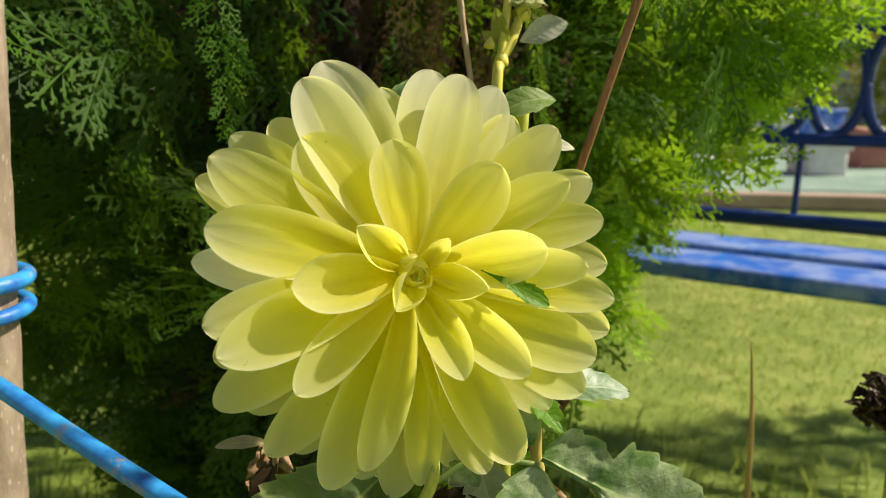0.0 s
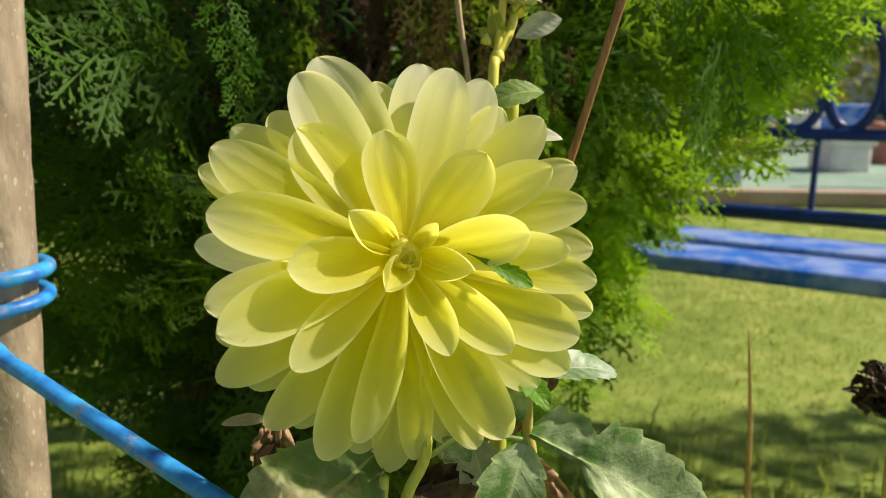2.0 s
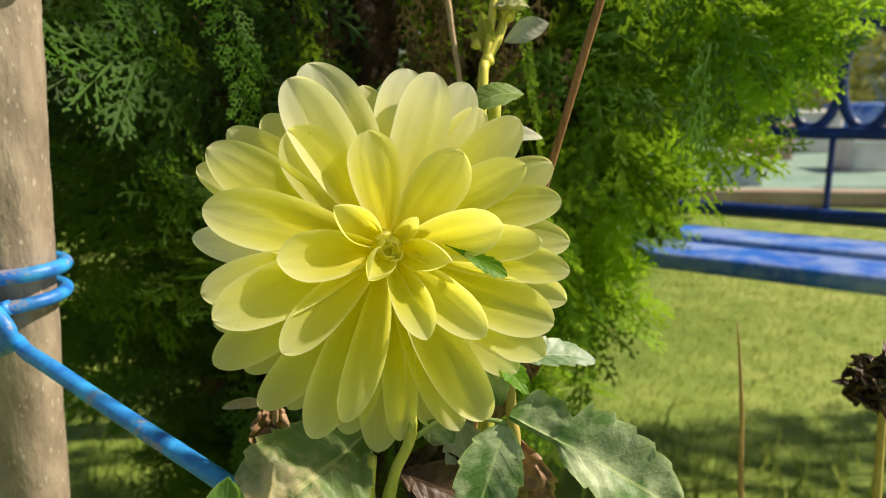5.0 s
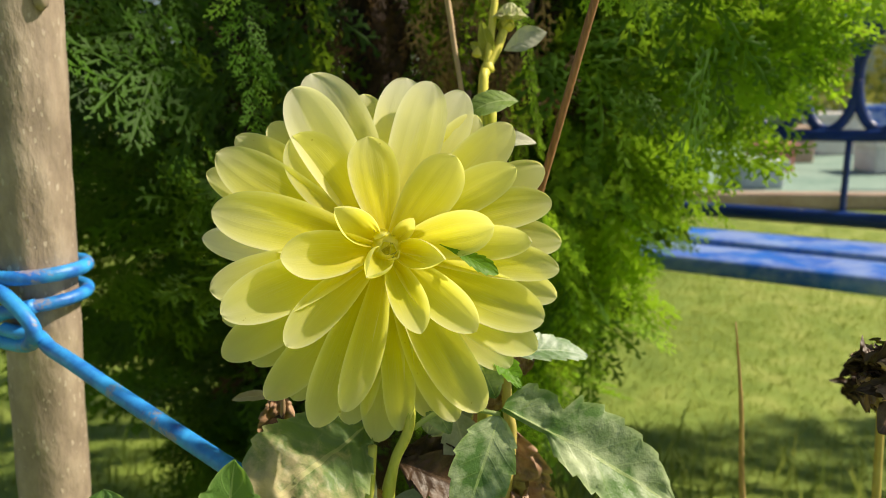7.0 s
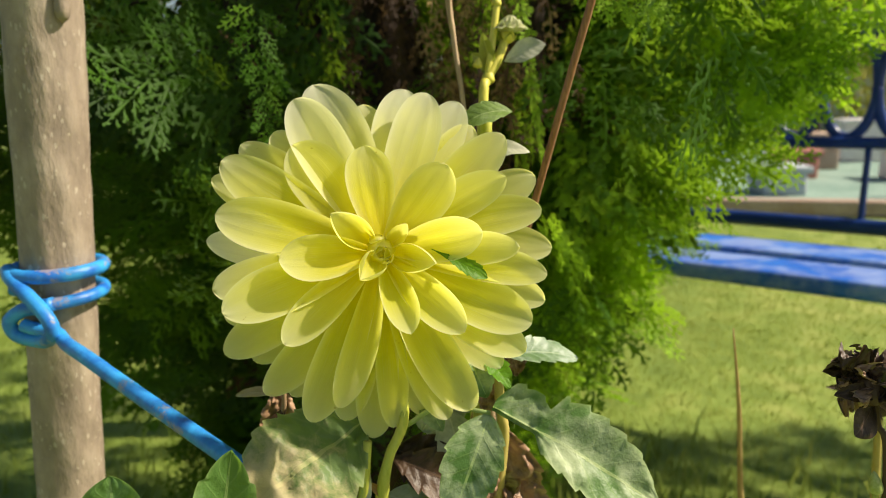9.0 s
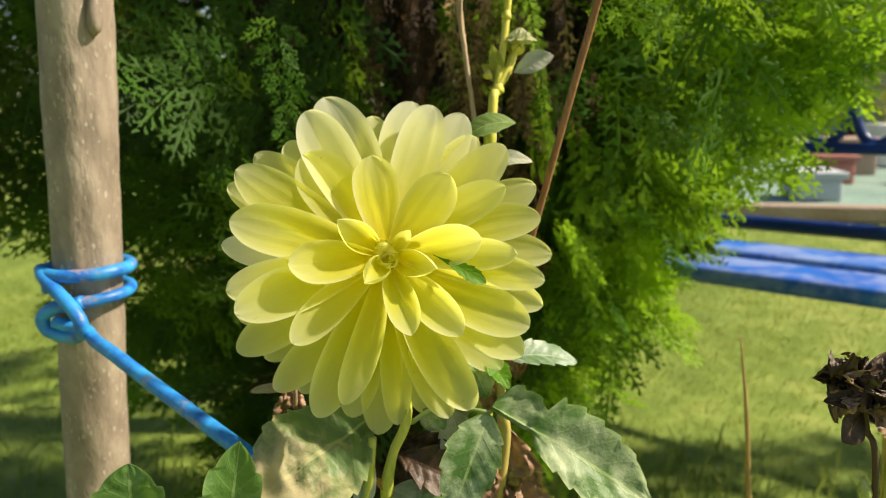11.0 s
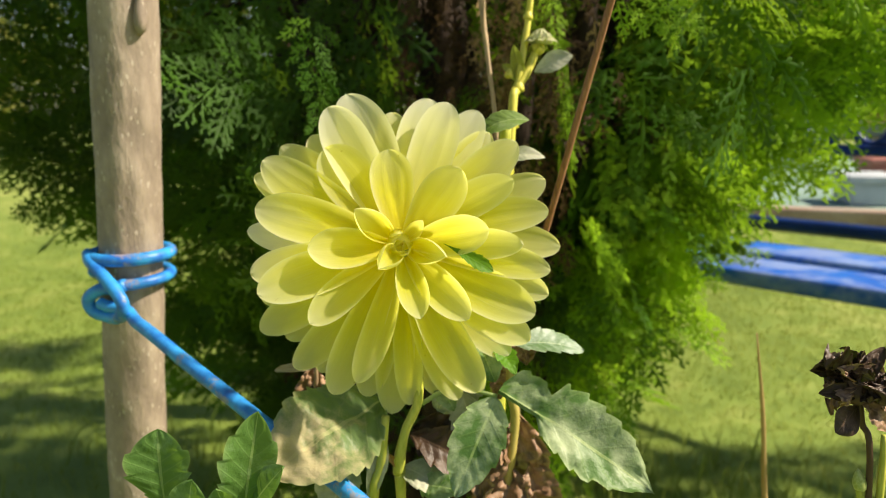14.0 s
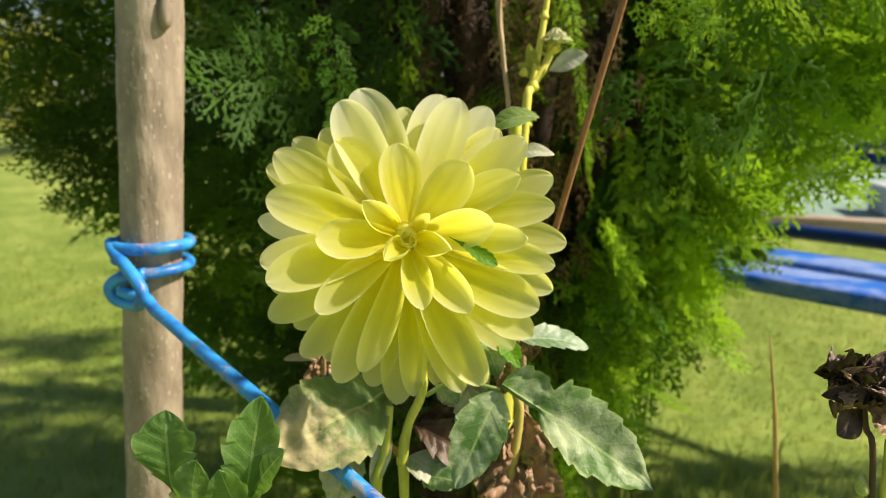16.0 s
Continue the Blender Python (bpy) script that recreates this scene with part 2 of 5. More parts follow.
def build_slat(nt, bsdf):
    g = noise_tex(nt, 7.0, 5.0)
    col = ramp(nt, g.outputs["Fac"], [(0.35, (0.006, 0.085, 0.50)), (0.65, (0.015, 0.17, 0.66))])
    # the pale mix paints worn patches and sky gloss alike
    worn = node(nt, "ShaderNodeMapRange", From_Min=0.42, From_Max=0.58)
    nt.links.new(noise_tex(nt, 11.0, 6.0, rough=0.65).outputs["Fac"], worn.inputs[0])
    col = mix(nt, calc(nt, "MULTIPLY", worn.outputs[0], 0.5), col, (0.42, 0.50, 0.72))
    nt.links.new(col, bsdf.inputs["Base Color"])
    bsdf.inputs["Roughness"].default_value = 0.4
    bump(nt, bsdf, g.outputs["Fac"], 0.2, 0.003)


SLAT = material("worn_glossed_blue_slat", build_slat)
COURT = plain("teal_court", (0.15, 0.25, 0.21), (0.26, 0.36, 0.31), 2.0, 0.8, bump_d=0.004)
TERRACOTTA = plain("terracotta", (0.36, 0.24, 0.18), (0.48, 0.36, 0.29), 6.0, 0.85)
WHITE = plain("white_paint", (0.62, 0.58, 0.56), (0.80, 0.77, 0.76), 8.0, 0.6)
RED = plain("faded_red_paint", (0.38, 0.13, 0.11), (0.50, 0.20, 0.16), 8.0, 0.45)
RENDER = plain("grey_render", (0.34, 0.38, 0.42), (0.46, 0.50, 0.54), 2.0, 0.9)


def tinted(name, dark, mid, light, share, rough=0.55):
    """Foliage whose pieces differ by their own tint."""
    def build(nt, bsdf):
        at = nt.nodes.new("ShaderNodeAttribute")
        at.attribute_name = "tint"
        col = ramp(nt, at.outputs["Fac"], [(0.0, dark), (0.55, mid), (1.0, light)])
        n = noise_tex(nt, 90.0, 3.0)
        col = mix(nt, calc(nt, "MULTIPLY", n.outputs["Fac"], 0.25), col, dark)
        nt.links.new(col, bsdf.inputs["Base Color"])
        bsdf.inputs["Roughness"].default_value = rough
        bsdf.inputs["Specular IOR Level"].default_value = 0.2
        thin(nt, bsdf, mix(nt, 0.4, col, tuple(min(0.8, c * 1.4) for c in light)), share)
    return material(name, build)


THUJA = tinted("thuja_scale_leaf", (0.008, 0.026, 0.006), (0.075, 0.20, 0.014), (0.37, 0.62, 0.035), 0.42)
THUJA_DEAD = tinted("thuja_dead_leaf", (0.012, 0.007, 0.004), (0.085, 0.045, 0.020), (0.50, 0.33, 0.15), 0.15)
BLADE = tinted("grass_blade", (0.10, 0.165, 0.018), (0.185, 0.265, 0.038), (0.32, 0.35, 0.09), 0.45)
FAR_LEAF = tinted("far_leaf", (0.06, 0.10, 0.02), (0.17, 0.22, 0.04), (0.38, 0.36, 0.08), 0.25)


def build_lawn(nt, bsdf):
    a = noise_tex(nt, 1.3, 4.0)
    b = noise_tex(nt, 150.0, 4.0, rough=0.7)
    c = noise_tex(nt, 8.0, 4.0)
    f = calc(nt, "ADD", calc(nt, "MULTIPLY", a.outputs["Fac"], 0.4), calc(nt, "ADD", calc(nt, "MULTIPLY", c.outputs["Fac"], 0.35), calc(nt, "MULTIPLY", b.outputs["Fac"], 0.25)))
    col = ramp(nt, f, [(0.38, (0.10, 0.16, 0.018)), (0.5, (0.18, 0.25, 0.036)), (0.62, (0.32, 0.345, 0.088))])
    nt.links.new(col, bsdf.inputs["Base Color"])
    bsdf.inputs["Roughness"].default_value = 0.85
    bump(nt, bsdf, b.outputs["Fac"], 0.3, 0.006)


LAWN = material("lawn", build_lawn)

# ---- building helpers ----


def shade(ob, smooth):
    ob.data.polygons.foreach_set("use_smooth", [smooth] * len(ob.data.polygons))
    return ob


def from_data(name, verts, faces, mat, parent=None, label="", smooth=True):
    me = bpy.data.meshes.new(name)
    me.from_pydata([tuple(v) for v in verts], [], faces)
    me.update()
    ob = new(name, me)
    me.materials.append(mat)
    shade(ob, smooth)
    if parent:
        ob.parent = parent
    if label:
        ob["label"] = label
    return ob


def part(name, bm, mat, parent, label="", smooth=True):
    me = bpy.data.meshes.new(name)
    bm.to_mesh(me)
    bm.free()
    ob = new(name, me)
    me.materials.append(mat)
    shade(ob, smooth)
    if parent:
        ob.parent = parent
    if label:
        ob["label"] = label
    return ob


def thing(name, label, category, group="", kind=""):
    return tagged(new(name), label, category, group, kind)


def sheet(name, pts, uvs, mat, parent=None, label=""):
    """A smooth sheet from a grid of points, with its own u and v."""
    nu, nv = pts.shape[:2]
    faces = [(i * nv + j, (i + 1) * nv + j, (i + 1) * nv + j + 1, i * nv + j + 1) for i in range(nu - 1) for j in range(nv - 1)]
    ob = from_data(name, pts.reshape(-1, 3), faces, mat, parent, label)
    layer = ob.data.uv_layers.new(name="UVMap")
    flat = uvs.reshape(-1, 2)
    idx = np.empty(len(ob.data.loops), dtype=np.int32)
    ob.data.loops.foreach_get("vertex_index", idx)
    layer.data.foreach_set("uv", flat[idx].ravel())
    return ob


def smooth_line(points, radii, per=6):
    """A Catmull-Rom line through the points, with its radii."""
    p = [Vector(q) for q in points]
    p = [p[0] * 2 - p[1]] + p + [p[-1] * 2 - p[-2]]
    r = list(radii) if hasattr(radii, "__len__") else [radii] * len(points)
    out, rad = [], []
    for i in range(1, len(p) - 2):
        for k in range(per):
            t = k / per
            a, b, c, d = p[i - 1], p[i], p[i + 1], p[i + 2]
            out.append(0.5 * ((2 * b) + (c - a) * t + (2 * a - 5 * b + 4 * c - d) * t * t + (3 * b - a - 3 * c + d) * t ** 3))
            rad.append(r[i - 1] + (r[i] - r[i - 1]) * t)
    return out + [p[-2]], rad + [r[-1]]


def tube(points, radii, n=10, per=6, rough=0.0, close=True, seed=3):
    line, rad = smooth_line(points, radii, per)
    bm = bmesh.new()
    rng = random.Random(seed)
    side = None
    rings = []
    for i, q in enumerate(line):
        d = (line[min(i + 1, len(line) - 1)] - line[max(i - 1, 0)]).normalized()
        if side is None:
            side = d.orthogonal().normalized()
        side = (side - d * side.dot(d)).normalized()
        up = d.cross(side)
        ring = []
        for k in range(n):
            a = 2 * math.pi * k / n
            r = rad[i] * (1 + rough * (noise.noise(q * 40 + Vector((math.cos(a), math.sin(a), seed))) + 0.3 * rng.uniform(-1, 1)))
            ring.append(bm.verts.new(q + (side * math.cos(a) + up * math.sin(a)) * r))
        rings.append(ring)
    for a, b in zip(rings, rings[1:]):
        for k in range(n):
            bm.faces.new((a[k], a[(k + 1) % n], b[(k + 1) % n], b[k]))
    if close:
        bm.faces.new(rings[0][::-1])
        bm.faces.new(rings[-1])
    return bm


def ovoid(centre, axis, length, radius, n=10, m=7, point=0.6):
    """A closed bud shape that stands on its axis."""
    bm = bmesh.new()
    axis = Vector(axis).normalized()
    s = axis.orthogonal().normalized()
    t = axis.cross(s)
    rings = []
    for i in range(1, m):
        u = i / m
        r = radius * math.sin(math.pi * u ** point) ** 0.8
        c = Vector(centre) + axis * (length * (u - 0.5))
        rings.append([bm.verts.new(c + (s * math.cos(2 * math.pi * k / n) + t * math.sin(2 * math.pi * k / n)) * r) for k in range(n)])
    a = bm.verts.new(Vector(centre) - axis * length / 2)
    b = bm.verts.new(Vector(centre) + axis * length / 2)
    for k in range(n):
        bm.faces.new((a, rings[0][(k + 1) % n], rings[0][k]))
        bm.faces.new((b, rings[-1][k], rings[-1][(k + 1) % n]))
    for p, q in zip(rings, rings[1:]):
        for k in range(n):
            bm.faces.new((p[k], p[(k + 1) % n], q[(k + 1) % n], q[k]))
    return bm


def box(bm, size, m, bevel=0.0):
    made = bmesh.ops.create_cube(bm, size=1.0, matrix=m @ Matrix.Diagonal((*size, 1)))
    if bevel:
        edges = list({e for v in made["verts"] for e in v.link_edges})
        bmesh.ops.bevel(bm, geom=edges, offset=bevel, segments=2, affect="EDGES", profile=0.6)
    return bm


# ---- ground ----
ground = tagged(new("ground", bpy.data.meshes.new("ground")), "sunlit mown lawn reaching to the far edge", "lawn", kind="structure")
bm = bmesh.new()
bmesh.ops.create_grid(bm, x_segments=60, y_segments=60, size=60)
for v in bm.verts:
    v.co.z = 0.02 * noise.noise(v.co * 0.4) if v.co.length > 6 else 0
bm.to_mesh(ground.data)
bm.free()
ground.data.materials.append(LAWN)


def blades(name, count, area, height, width, mat, seed):
    rng = np.random.default_rng(seed)
    x0, x1, y0, y1 = area
    base = np.stack([rng.normal((x0 + x1) / 2, (x1 - x0) / 4, count), rng.triangular(y0, y0 + 0.35 * (y1 - y0), y1, count), np.zeros(count)], 1)
    ang = rng.uniform(0, 2 * np.pi, count)
    h = height * rng.uniform(0.5, 1.3, count)
    lean = rng.uniform(0.1, 0.9, count)[:, None] * h[:, None] * np.stack([np.cos(ang * 1.7), np.sin(ang * 1.7), 0 * ang], 1)
    side = np.stack([np.cos(ang), np.sin(ang), 0 * ang], 1) * (width * rng.uniform(0.6, 1.3, count))[:, None]
    up = np.stack([0 * h, 0 * h, h], 1)
    v = np.stack([base - side, base + side, base + side * 0.7 + up * 0.6 + lean * 0.35, base - side * 0.7 + up * 0.6 + lean * 0.35, base + up * 0.95 + lean], 1).reshape(-1, 3)
    i = np.arange(count) * 5
    quads = np.stack([i, i + 1, i + 2, i + 3], 1).tolist()
    tris = np.stack([i + 3, i + 2, i + 4], 1).tolist()
    ob = from_data(name, v, quads + tris, mat)
    at = ob.data.attributes.new("tint", "FLOAT", "POINT")
    at.data.foreach_set("value", np.repeat(np.clip(0.6 * rng.beta(2, 2, count) + 0.25 + 0.22 * np.sin(base[:, 0] * 5.1 + 2 * np.sin(base[:, 1] * 3.7)) * np.sin(base[:, 1] * 4.3 + 1.7 * np.sin(base[:, 0] * 2.9)), 0, 1), 5))
    return ob


tagged(blades("lawn_grass", 105000, (-3.4, 2.8, 0.4, 5.4), 0.016, 0.0015, BLADE, 5), "short green and straw-coloured lawn grass blades", "grass", kind="stuff")

tagged(blades("tall_grass", 2600, (-0.75, 0.85, 0.55, 1.45), 0.085, 0.0026, BLADE, 9), "taller green grass round the foot of the bush", "grass", kind="stuff")

# ---- wooden stake ----
stake = thing("wooden_stake", "weathered grey-brown round wooden stake set in the ground", "stake")
part("pole", tube([(-0.284, 0.343, -0.05), (-0.260, 0.340, 0.25), (-0.2475, 0.338, 0.435), (-0.2325, 0.3355, 0.61), (-0.2175, 0.333, 0.788), (-0.2025, 0.331, 0.98)],
                  [0.0185, 0.019, 0.0192, 0.0198, 0.0206, 0.021], n=36, per=16, rough=0.045), STAKE, stake)

part("branch_scar", ovoid((-0.1985, 0.3215, 0.782), (0.08, 0, 1), 0.030, 0.0042, n=12, m=9), STAKE, stake, "small raised branch scar")

# ---- blue rope ----
rope = thing("blue_rope", "blue plastic-coated rope, worn in spots, knotted round the wooden stake", "rope")
RR = 0.0041


def stake_at(z):
    k = (z - 0.435) / 0.353
    return Vector((-0.2475 + 0.030 * k, 0.338 - 0.005 * k, z))


def wrap(z0, z1, a0, a1, r=0.0245, steps=14):
    out = []
    for i in range(steps + 1):
        k = i / steps
        z, a = z0 + (z1 - z0) * k, radians(a0 + (a1 - a0) * k)
        out.append(stake_at(z) + Vector((math.cos(a) * r, math.sin(a) * r, 0)))
    return out


part("upper_turn", tube(wrap(0.630, 0.630, 215, 560), RR, n=14, per=4), ROPE, rope)
part("lower_turn", tube(wrap(0.6135, 0.618, 283, 560), RR * 0.9, n=14, per=4), ROPE, rope)
# the strand drops from the upper turn, hooks under the line and comes back into the lower turn
part("knot_loop", tube([(-0.2540, 0.3230, 0.6310), (-0.2440, 0.3120, 0.6290), (-0.2316, 0.3055, 0.6220), (-0.2205, 0.3010, 0.6145), (-0.2140, 0.2990, 0.6063), (-0.2165, 0.3015, 0.5985), (-0.2250, 0.3080, 0.5935), (-0.2345, 0.3120, 0.5925),
                        (-0.2465, 0.3130, 0.5955), (-0.2490, 0.3125, 0.6035), (-0.2405, 0.3130, 0.6100), (-0.2290, 0.3120, 0.6120), (-0.2200, 0.3115, 0.6145)], RR, n=14), ROPE, rope)
part("line", tube([(-0.2400, 0.3115, 0.6015), (-0.2320, 0.3105, 0.5998), (-0.2189, 0.3085, 0.5986), (-0.2043, 0.2970, 0.5955), (-0.184, 0.282, 0.594), (-0.145, 0.259, 0.585), (-0.068, 0.213, 0.569), (-0.029, 0.190, 0.560), (0.03, 0.155, 0.545), (0.12, 0.10, 0.52)],
                  RR * 0.95, n=14, per=8), ROPE, rope)

# ---- dahlia flower ----
AX = Vector((0.282, -0.941, 0.188)).normalized()
EX = Vector((0.958, 0.287, 0.0))
EY = AX.cross(EX)
HEAD = Vector((-0.008, 0.205, 0.667))
dahlia = thing("dahlia_plant", "pale yellow dahlia in full bloom on a green leafy stem", "flower")


def petal(phi, reach, lift, width, root=(7.0, -8.0), cup=0.55, arch=0.0, roll=0.0, bulge=0.0, seed=0, parent=None, flare=0.65, point=0.55, mat=None):
    """One petal: its direction round the flower's axis, tip radius, tip height and width in millimetres; bulge shifts its middle sideways."""
    nu, nv = 22, 19
    a = radians(phi)
    e = EX * math.cos(a) + EY * math.sin(a)
    s = -EX * math.sin(a) + EY * math.cos(a)
    rb, hb = root
    rng = random.Random(seed)
    rib_at, rib_more = rng.uniform(0.26, 0.38), rng.uniform(0.6, 1.3)
    ctrl = (rb + (reach - rb) * 0.5, (hb + lift) / 2 + arch)
    pts = np.zeros((nu, nv, 3))
    uvs = np.zeros((nu, nv, 2))
    for i in range(nu):
        u = 1 - (1 - i / (nu - 1)) ** 1.5
        r = (1 - u) ** 2 * rb + 2 * u * (1 - u) * ctrl[0] + u * u * reach
        h = (1 - u) ** 2 * hb + 2 * u * (1 - u) * ctrl[1] + u * u * lift
        dr = 2 * (1 - u) * (ctrl[0] - rb) + 2 * u * (reach - ctrl[0])
        dh = 2 * (1 - u) * (ctrl[1] - hb) + 2 * u * (lift - ctrl[1])
        ln = math.hypot(dr, dh)
        nrm = (AX * dr - e * dh) / ln
        tw = radians(roll) * min(1, u * 1.5)
        sd = s * math.cos(tw) + nrm * math.sin(tw)
        nn = nrm * math.cos(tw) - s * math.sin(tw)
        if u < 0.64:
            half = 0.34 + 0.66 * math.sin(math.pi / 2 * u / 0.64)
        else:
            half = max(0.0, 1 - ((u - 0.64) / 0.36) ** 2.35) ** point
        half = max(half, 0.012) * width / 2
        th = cup * (1.35 - flare * u) if flare > 0.5 else cup * (1.1 - flare * u)
        den = math.sin(min(th, 1.5))
        mid = HEAD + (e * r + AX * h + s * (bulge * 4 * u * (1 - u))) * 0.001
        fade = min(1, 2.5 * u) * (1 - u ** 6)
        for j in range(nv):
            v = -1 + 2 * j / (nv - 1)
            lat = half * math.sin(th * v) / den
            up = half * (1 - math.cos(th * v)) / den
            # two folds run along the petal and meet at its tip
            rib = 0.24 * rib_more * (math.exp(-((abs(v) - rib_at) / 0.07) ** 2) - 0.5 * math.exp(-(v / 0.16) ** 2)) * fade * (width / 18)
            fine = 0.05 * math.sin(v * 23 + seed) * fade * (1 - v * v)
            wav = 1.0 * noise.noise(Vector((u * 1.8, v * 0.9, seed * 1.7))) * u + 0.35 * noise.noise(Vector((u * 5.0, v * 2.2, seed * 2.9))) * u * abs(v)
            pts[i, j] = mid + (sd * lat + nn * (up + rib + fine + wav)) * 0.001
            uvs[i, j] = (u, v)
    return sheet("petal", pts, uvs, mat or PETAL, parent)


flower = part("flower_head", ovoid(HEAD - AX * 0.022, AX, 0.026, 0.013), SEPAL, dahlia, "yellow dahlia head with many cupped petals")
# direction, tip radius, tip height, width, cup, bulge
INNER = [
    (96, 40.7, -3.0, 16.6, 0.50, 0.0), (51, 39.4, 10.2, 17.0, 0.55, -0.5), (9, 35.2, 18.5, 14.6, 0.80, 0.0), (181, 37.4, 9.7, 15.2, 1.00, 0.0), (283, 29.5, 21.0, 11.4, 1.20, 0.0),
    (311, 38.8, 22.0, 13.2, 1.10, -0.5)]
SECOND = [
    (219, 48.6, 5.5, 13.2, 1.05, -0.8), (251, 59.4, 2.2, 11.8, 1.25, 1.6), (126, 51.8, -5.0, 20.5, 0.28, 0.0), (164, 61.4, 1.2, 18.0, 0.65, -0.5), (29, 53.0, 10.5, 13.8, 0.65, 1.6),
    (359, 48.6, 16.0, 11.6, 0.90, 0.5)]
MIDDLE = [
    (197, 60.5, 8.0, 17.0, 0.70, -0.8), (147, 67.6, -5.0, 17.4, 0.38, 1.2), (116, 66.4, -9.0, 18.8, 0.75, 0.0), (70, 66.0, -14.0, 18.0, 0.65, 0.0), (40, 66.6, -5.0, 16.2, 0.75, 0.0), (12, 64.2, 0.3, 14.4, 0.60, 2.6),
    (331, 62.4, 6.5, 17.6, 0.70, -0.8), (297, 72.0, -8.0, 16.4, 1.05, -1.8), (244, 68.2, -1.7, 15.4, 0.70, 0.0), (349, 62.4, 8.0, 12.8, 0.60, 1.2)]
OUTER = [
    (108, 70.4, -19.0, 20.5, 0.60, -2.6), (58, 69.5, -20.0, 17.0, 0.60, 0.0), (77, 67.4, -24.0, 18.5, 0.55, 1.0), (139, 67.0, -16.0, 14.0, 0.30, -1.2), (189, 61.8, 4.5, 16.0, 0.60, 0.5), (210, 69.0, -8.0, 15.2, 0.60, 0.0),
    (228, 69.0, -10.0, 13.8, 0.85, 1.8), (272, 71.0, -19.0, 11.5, 1.25, 0.5), (266, 76.0, -24.0, 15.5, 0.60, 0.0), (289, 72.5, -14.0, 13.5, 0.80, -1.5), (322, 67.8, 0.0, 15.6, 0.65, -2.0), (340, 65.0, 4.0, 13.4, 0.65, 1.0)]
BACK = [
    (358, 70.5, -12.0, 14.5, 0.55, 3.0), (23, 69.0, -8.0, 15.5, 0.55, 0.0), (153, 68.2, -9.0, 13.0, 0.60, 0.5), (313, 68.0, -12.0, 15.0, 0.55, 0.0), (283, 70.0, -24.0, 14.0, 0.60, 0.0), (256, 69.0, -22.0, 15.0, 0.60, 0.0),
    (236, 66.0, -20.0, 14.0, 0.60, 0.0), (218, 64.0, -18.0, 14.0, 0.60, 0.0), (50, 64.0, -18.0, 15.0, 0.55, 0.0), (92, 60.0, -24.0, 15.0, 0.55, 0.0), (128, 62.0, -20.0, 15.0, 0.55, 0.0), (200, 63.0, -10.0, 15.0, 0.55, 0.0)]
for ring, root, arch, first in ((INNER, (5.5, -2.5), -1.0, 0), (SECOND, (6.0, -6.0), -0.5, 10), (MIDDLE, (6.5, -8.0), 1.5, 20), (OUTER, (7.5, -12.0), 2.5, 40), (BACK, (8.0, -16.0), 2.5, 60)):
    for i, (phi, r, h, w, cup, bulge) in enumerate(ring):
        back = max(0.0, -h - 8) * 0.22
        # cream stands for the direct sun on the topmost petals
        petal(phi, r, h, w * 1.10, root, cup, arch + back, 0, bulge, first + i, flower, mat=PETAL_SUNLIT if 54 < phi < 120 and r > 65 else PETAL)
petal(173, 63.5, -2.0, 14.0, (8.0, -14.0), 0.5, 3.0, 10, 2.0, 81, flower, mat=PETAL_PALE)["label"] = "bleached, nearly white outer petal"
# the young cups round the heart
petal(141, 24.0, 8.5, 11.2, (3.5, -4.0), 1.75, -4.5, 0, 0, 82, flower, 0.1, 0.6)
petal(224, 13.0, 11.8, 9.4, (3.5, -3.0), 2.0, -3.0, 0, 0, 83, flower, 0.05, 0.6)
petal(344, 18.4, 14.0, 10.6, (4.0, -3.5), 1.75, -4.0, 0, 0, 84, flower, 0.1, 0.6)
petal(47, 13.6, 6.0, 6.4, (3.0, -3.0), 1.5, -1.0, 0, 0, 85, flower, 0.1)
# the closed heart: small petals bent inwards
for k, (phi, r, h, w, rb, hb) in enumerate([(305, 4.2, 5.4, 5.6, 4.6, -4.0), (75, 2.2, 2.6, 6.4, 7.0, -4.0), (150, 2.6, 2.2, 6.0, 6.8, -4.0), (20, 2.4, 1.8, 5.4, 6.4, -4.0), (215, 2.4, 1.4, 5.2, 6.0, -4.0),
                                            (110, 4.6, 1.6, 6.0, 9.0, -5.0), (262, 2.2, 2.4, 4.6, 5.4, -4.0), (125, 0.8, 0.8, 4.4, 4.0, -4.0), (345, 0.8, 0.4, 4.2, 4.0, -4.0)]):
    petal(phi, r, h, w, (rb, hb), 1.1, 2.4, 0, 0, 90 + k, flower, 0.3)
part("closed_petal", ovoid(HEAD - AX * 0.005, AX, 0.008, 0.0024, point=0.62), CORE, flower)


